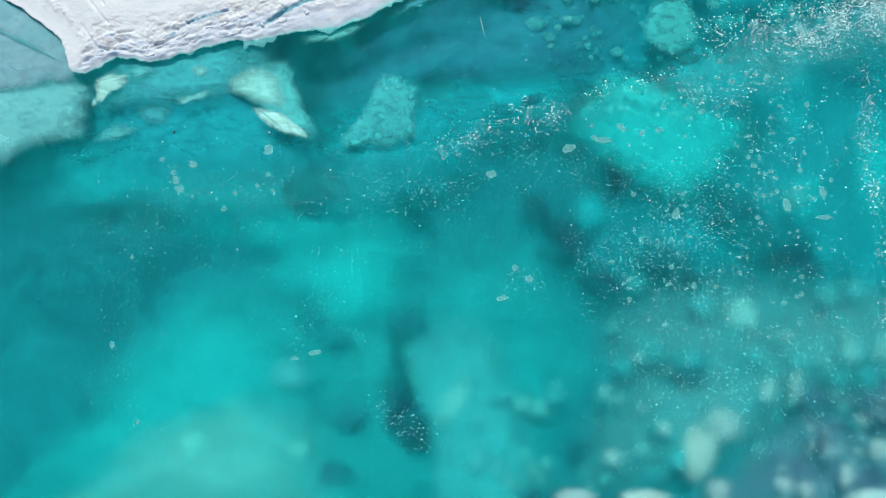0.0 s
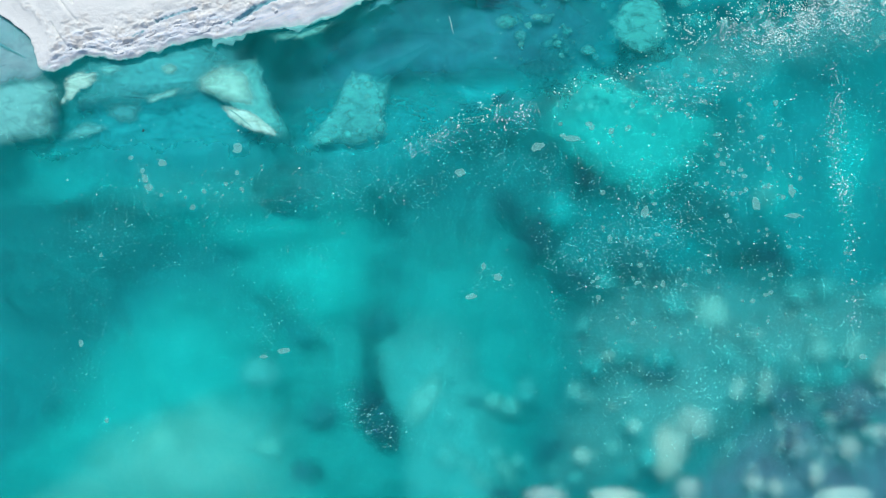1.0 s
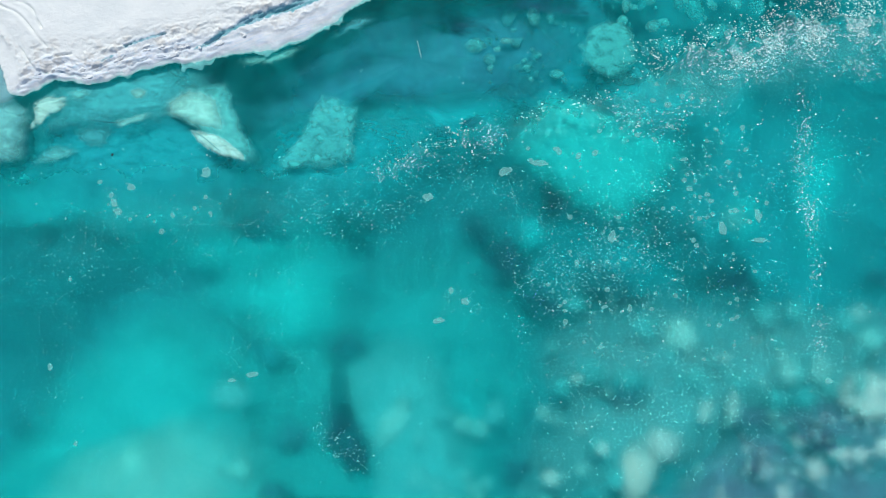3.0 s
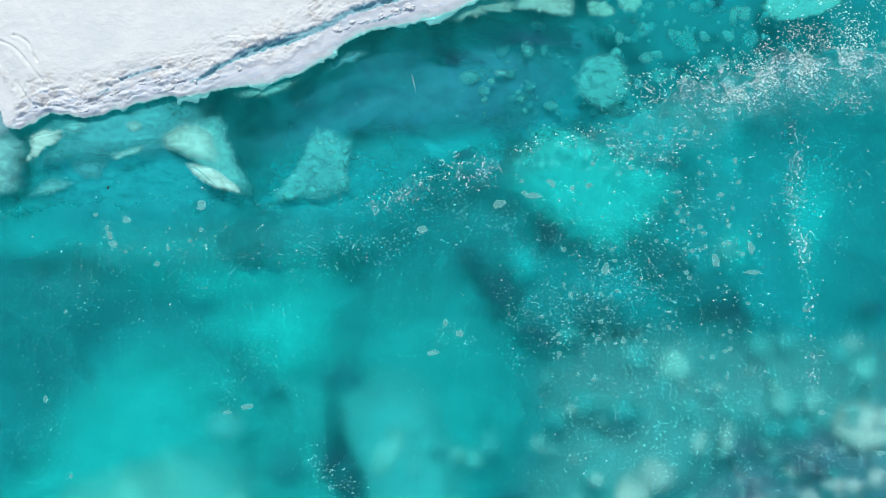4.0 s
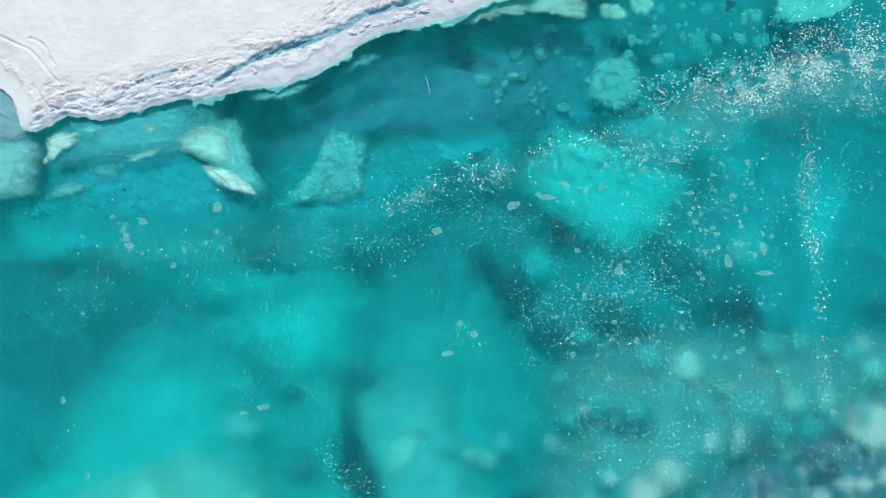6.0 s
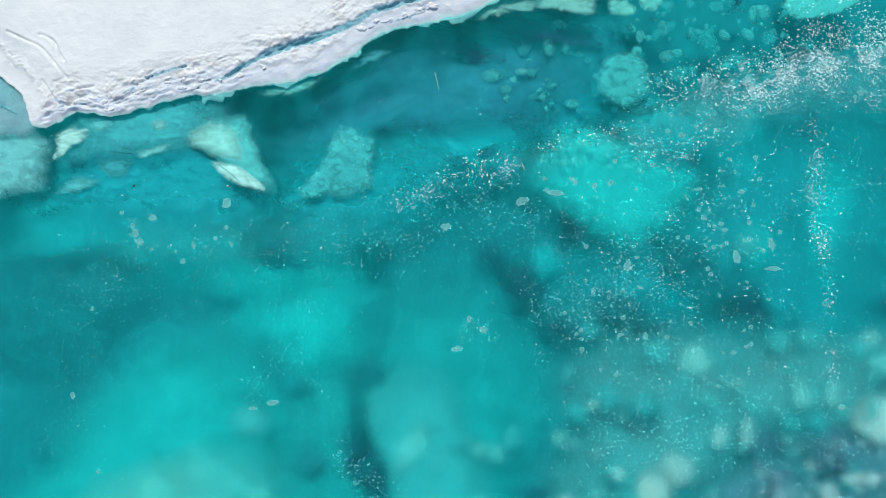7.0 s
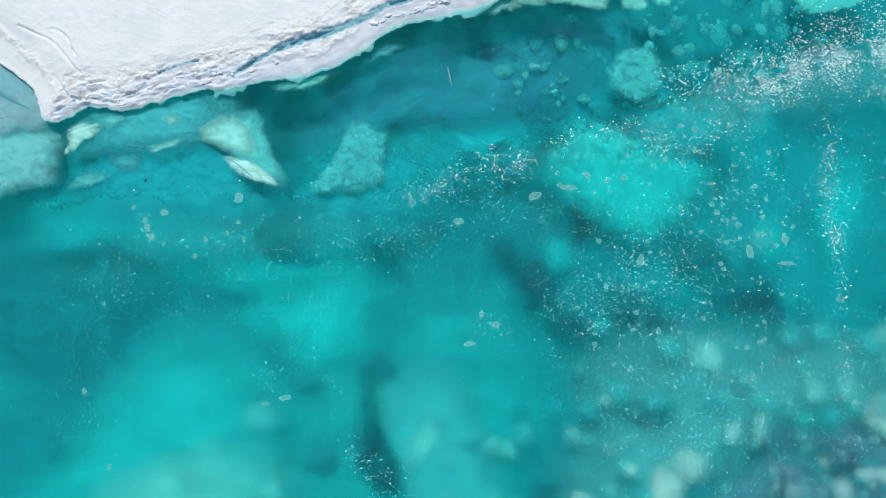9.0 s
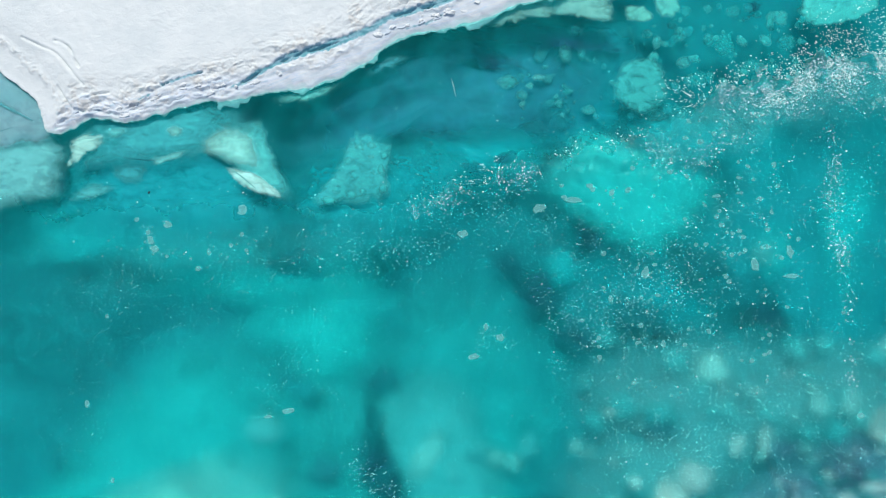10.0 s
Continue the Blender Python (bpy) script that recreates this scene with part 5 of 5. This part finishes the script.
BANDS = [
    ("white", 0.55, 420, [(-0.44, 5.19), (0.92, 5.49), (2.12, 6.31), (3.94, 7.02), (5.75, 7.08)]),
    ("white", 0.35, 150, [(5.75, 7.23), (8.77, 8.45), (11.79, 9.22)]),
    ("white", 0.7, 260, [(11.79, 8.92), (14.21, 8.01), (16.02, 8.32), (17.23, 9.39)]),
    ("white", 0.9, 700, [(15.42, 11.05), (17.84, 11.97), (20.26, 12.73), (22.69, 13.04)]),
    ("white", 0.95, 1700, [(19.05, 11.36), (22.08, 12.59), (25.11, 13.14), (28.13, 13.51)]),
    ("white", 1.1, 800, [(22.09, 14.41), (24.51, 14.87), (28.14, 15.34)]),
    ("white", 0.9, 350, [(13.61, 11.5), (16.93, 11.66), (19.65, 11.21)]),
    ("white", 0.45, 330, [(22.06, 9.4), (22.42, 7.43), (22.29, 5.01), (22.64, 2.9)]),
    ("white", 0.28, 110, [(22.64, 3.21), (23.07, -0.41), (23.16, -1.61), (23.2, -4.31)]),
    ("grey", 2.4, 2400, [(17.53, 6.51), (14.5, 1.97), (11.49, -0.44), (9.98, -2.25)]),
    ("grey", 1.4, 900, [(-0.89, 4.34), (4.55, 4.96), (8.47, 3.77), (11.49, 2.27)]),
    ("grey", 1.6, 700, [(-18.36, -0.54), (-14.15, 1.28), (-10.23, 2.2), (-3.3, 3.13)]),
    ("grey", 1.0, 260, [(-17.44, -1.74), (-16.8, -4.74), (-18.28, -7.15), (-16.14, -9.53)]),
    ("grey", 1.8, 800, [(11.49, -1.65), (16, -2.83), (20.51, -1.62)]),
    ("grey", 3.0, 2300, [(9.98, -7.65), (17.49, -6.42), (24.99, -7)]),
    ("grey", 0.5, 120, [(2.76, -2.58), (3.96, -1.37), (5.17, -1.97)]),
    ("grey", 0.7, 220, [(-3.23, -8.29), (-2.02, -9.48), (-0.82, -10.07)]),
    ("grey", 0.3, 60, [(-14.48, 4.3), (-14.17, 3.09)]),
    ("grey", 0.8, 260, [(-4.5, 3.12), (-0.88, 3.13), (0.93, 3.44)]),
    ("grey", 2.0, 350, [(23.57, 8.95), (25.04, 1.4), (25, -4.6)]),
    ("grey", 1.0, 450, [(6.97, 0.14), (9.68, -0.75), (12.39, 0.76)]),
    ("white", 0.5, 120, [(22.68, 11.37), (26, 10.78)]),
    ("white", 0.55, 1500, [(18.2, 10.9), (20.8, 12.0), (23.5, 12.7), (26, 13.0), (29, 13.3)]),
    ("grey", 1.1, 1200, [(17.5, 10.0), (20.8, 11.2), (23.5, 11.9), (29, 12.5)]),
    ("grey", 0.5, 250, [(12.7, 8.46), (14.81, 7.87)]),
    ("grey", 1.2, 200, [(-5.08, -0.5), (-7.47, -4.11), (-5.66, -4.7)]),
    ("grey", 6.0, 2200, [(-20.19, 1.26), (-5.1, 1.31), (9.98, 1.36), (26.84, 1.41)]),
    ("grey", 0.9, 2600, [(18.75, 11.21), (22.08, 12.43), (25.1, 12.96), (28.13, 13.36)]),
    ("white", 3.0, 520, [(6.96, 3.76), (12.99, 1.37), (19.03, 4.4), (25.07, 7.44)]),
    ("white", 3.0, 120, [(9.38, -4.65), (14.49, -2.24), (19, -3.12), (25.01, -3.1)]),
    ("white", 1.8, 160, [(-17.19, 3.08), (-8.12, 2.81), (0.93, 3.74)]),
]


def along_band(rng, line, width, count, clump):
    """Chance places along a band, gathered into clumps and thin strings."""
    path = fine_line(line, 0.2)
    p = path[rng.integers(len(path), size=count)] + rng.normal(0, width, (count, 2))
    thick = np.array([noise.noise((x * 0.8, y * 0.8, 3.0)) + 0.7 * noise.noise((x * 2.6, y * 2.6, 5.0)) for x, y in p])
    return p[rng.random(count) < smooth(-clump, 0.55 * clump, thick)]


def grains(kind, material, label, share, small, large):
    """All loose grains of one kind: low faceted crystals strewn along the bands."""
    rng = np.random.default_rng(7 if kind == "white" else 11)
    p = np.concatenate([along_band(rng, line, width * 0.8, int(count * share), 0.75) for which, width, count, line in BANDS if which == kind])
    n = len(p)
    r = small + (large - small) * rng.random(n) ** 2.5
    a0, squash = rng.random(n) * 6.28, 0.5 + 0.5 * rng.random(n)
    tilt = rng.normal((0.05, -0.45), 0.25, (n, 2))
    corners = []
    for k in range(4):
        a = a0 + k * math.pi / 2
        dx, dy = r * np.cos(a), r * squash * np.sin(a)
        corners.append(np.column_stack([p[:, 0] + dx, p[:, 1] + dy, 0.026 + tilt[:, 0] * dx + tilt[:, 1] * dy]))
    corners.append(np.column_stack([p, 0.026 + 0.15 * r]))
    verts = np.stack(corners, 1).reshape(-1, 3).tolist()
    pattern = [(0, 1, 4), (1, 2, 4), (2, 3, 4), (3, 0, 4), (3, 2, 1, 0)]
    faces = [tuple(5 * k + q for q in f) for k in range(n) for f in pattern]
    ob = mesh_thing("frost_grains" if kind == "white" else "air_bubbles", verts, faces, material, False)
    return tagged(ob, label, "frost grains" if kind == "white" else "bubbles", kind="stuff")


def film(width, strength, line, seed):
    """A thin milky skin of frazil ice afloat along a band, fraying at both sides."""
    path, across = fine_line(line, 0.3), 11
    verts, faces, dense = [], [], []
    for k, p in enumerate(path):
        d = path[min(k + 1, len(path) - 1)] - path[max(k - 1, 0)]
        out = np.array((-d[1], d[0])) / (np.hypot(*d) + 1e-9)
        end = min(1.0, 4 * k / len(path), 4 * (len(path) - 1 - k) / len(path))
        for i in range(across):
            u = 2 * i / (across - 1) - 1
            w = width * (1 + 0.4 * noise.noise((p[0] * 0.5, p[1] * 0.5, seed)))
            verts.append((p[0] + out[0] * u * w, p[1] + out[1] * u * w, 0.006 + 0.002 * seed % 0.01))
            dense.append(strength * end * (1 - u * u) ** 1.5)
        if k:
            faces += [((k - 1) * across + i, (k - 1) * across + i + 1, k * across + i + 1, k * across + i) for i in range(across - 1)]
    ob = mesh_thing("frazil_film", verts, faces, FILM)
    set_solid(ob, dense)
    return tagged(ob, "milky skin of frazil ice on the surface", "frazil ice", kind="stuff")


film(1.3, 0.5, [(4.5, 6.6), (9, 8.0), (11.8, 8.9), (15, 9.9), (18.75, 10.9), (22.1, 12.0), (25.1, 12.5), (29.5, 12.9)], 1)
film(1.9, 0.7, [(13.0, 8.6), (17, 9.9), (20.5, 11.0), (24, 11.7), (32.5, 12.3)], 2)
film(3.0, 0.35, [(8.0, -5.5), (14, -3.2), (19, -3.5), (27, -5.0)], 5)
film(1.6, 0.25, [(-18.5, 0.5), (-14, 2.8), (-8, 3.2), (-1, 4.2)], 6)
grains("white", FROST, "glinting white frost grains strewn over thin ice", 1.35, 0.021, 0.054)
grains("grey", BUBBLE, "pale teal air bubbles frozen into thin ice", 1.0, 0.021, 0.040)


def trapped_bubbles(count, seed, line, width):
    """Round bubbles frozen into the thin ice, each a thin bright ring about a clear middle."""
    rng = np.random.default_rng(seed)
    kinds = []
    for k in range(5):
        verts, faces, edge = ice_wafer(1.0, 0.75 + 0.25 * rng.random(), 40 + k + seed, 0.3, 0.25, 14)
        me = bpy.data.meshes.new("trapped_bubble")
        me.from_pydata([(x, y, 4 * z) for x, y, z in verts], [], faces)
        me.materials.append(FLAKE)
        me.attributes.new("solid", "FLOAT", "POINT").data.foreach_set("value", edge)
        kinds.append(me)
    for x, y in along_band(rng, line, width, count, 0.6):
        ob = new("trapped_bubble", kinds[rng.integers(5)])
        r = 0.05 + 0.11 * rng.random() ** 2
        ob.matrix_world = pose(x, y, 0.012, 0, 0, rng.random() * 360) @ Matrix.Diagonal((r, r, 0.2, 1))
        tagged(ob, "small round air bubble frozen into thin ice", "air bubble", "round bubbles in thin ice")


trapped_bubbles(150, 3, [(13.5, 8.8), (16.5, 6.2), (18.5, 3.5), (16.5, 1.0), (12.5, 2.0), (11.0, -1.0)], 1.3)
trapped_bubbles(60, 4, [(7.0, 7.2), (9.5, 6.8), (11.0, 6.0), (14.8, 9.5)], 0.6)
trapped_bubbles(50, 5, [(9.5, -2.0), (14.0, -2.5), (19.0, -3.5)], 1.5)
trapped_bubbles(30, 6, [(-14.4, 4.4), (-13.9, 2.9), (-9.0, 3.0)], 0.5)


def reed(xa, ya, xb, yb):
    """A thin bleached stalk floating at the surface."""
    verts, faces, n = [], [], 14
    for k in range(n):
        f = k / (n - 1)
        x, y = xa + (xb - xa) * f + 0.004 * math.sin(f * 5), ya + (yb - ya) * f
        r = 0.013 * (0.35 + 0.65 * math.sin(math.pi * min(1, f + 0.1)))
        for s in range(6):
            a = s * math.pi / 3
            verts.append((x + r * math.cos(a), y, 0.02 + r * math.sin(a)))
        if k:
            for s in range(6):
                a, b = (k - 1) * 6 + s, (k - 1) * 6 + (s + 1) % 6
                faces.append((a, b, b + 6, a + 6))
    return tagged(mesh_thing("dry_stalk", verts, faces, STRAW), "thin bleached stalk floating on the water", "stalk")


reed(1.81, 12.23, 2.05, 11.25)


def speck(x, y):
    ob = lump_mesh("dark_pebble", 0.05, 0.08, 0.04, 3, 2, plain("dark_pebble", (0.03, 0.03, 0.035)), 0.4)
    ob.matrix_world = pose(x, y, 0.0, 0, 0, -20)
    return tagged(ob, "small dark pebble floating on the water", "pebble")


speck(-14.38, 6.08)
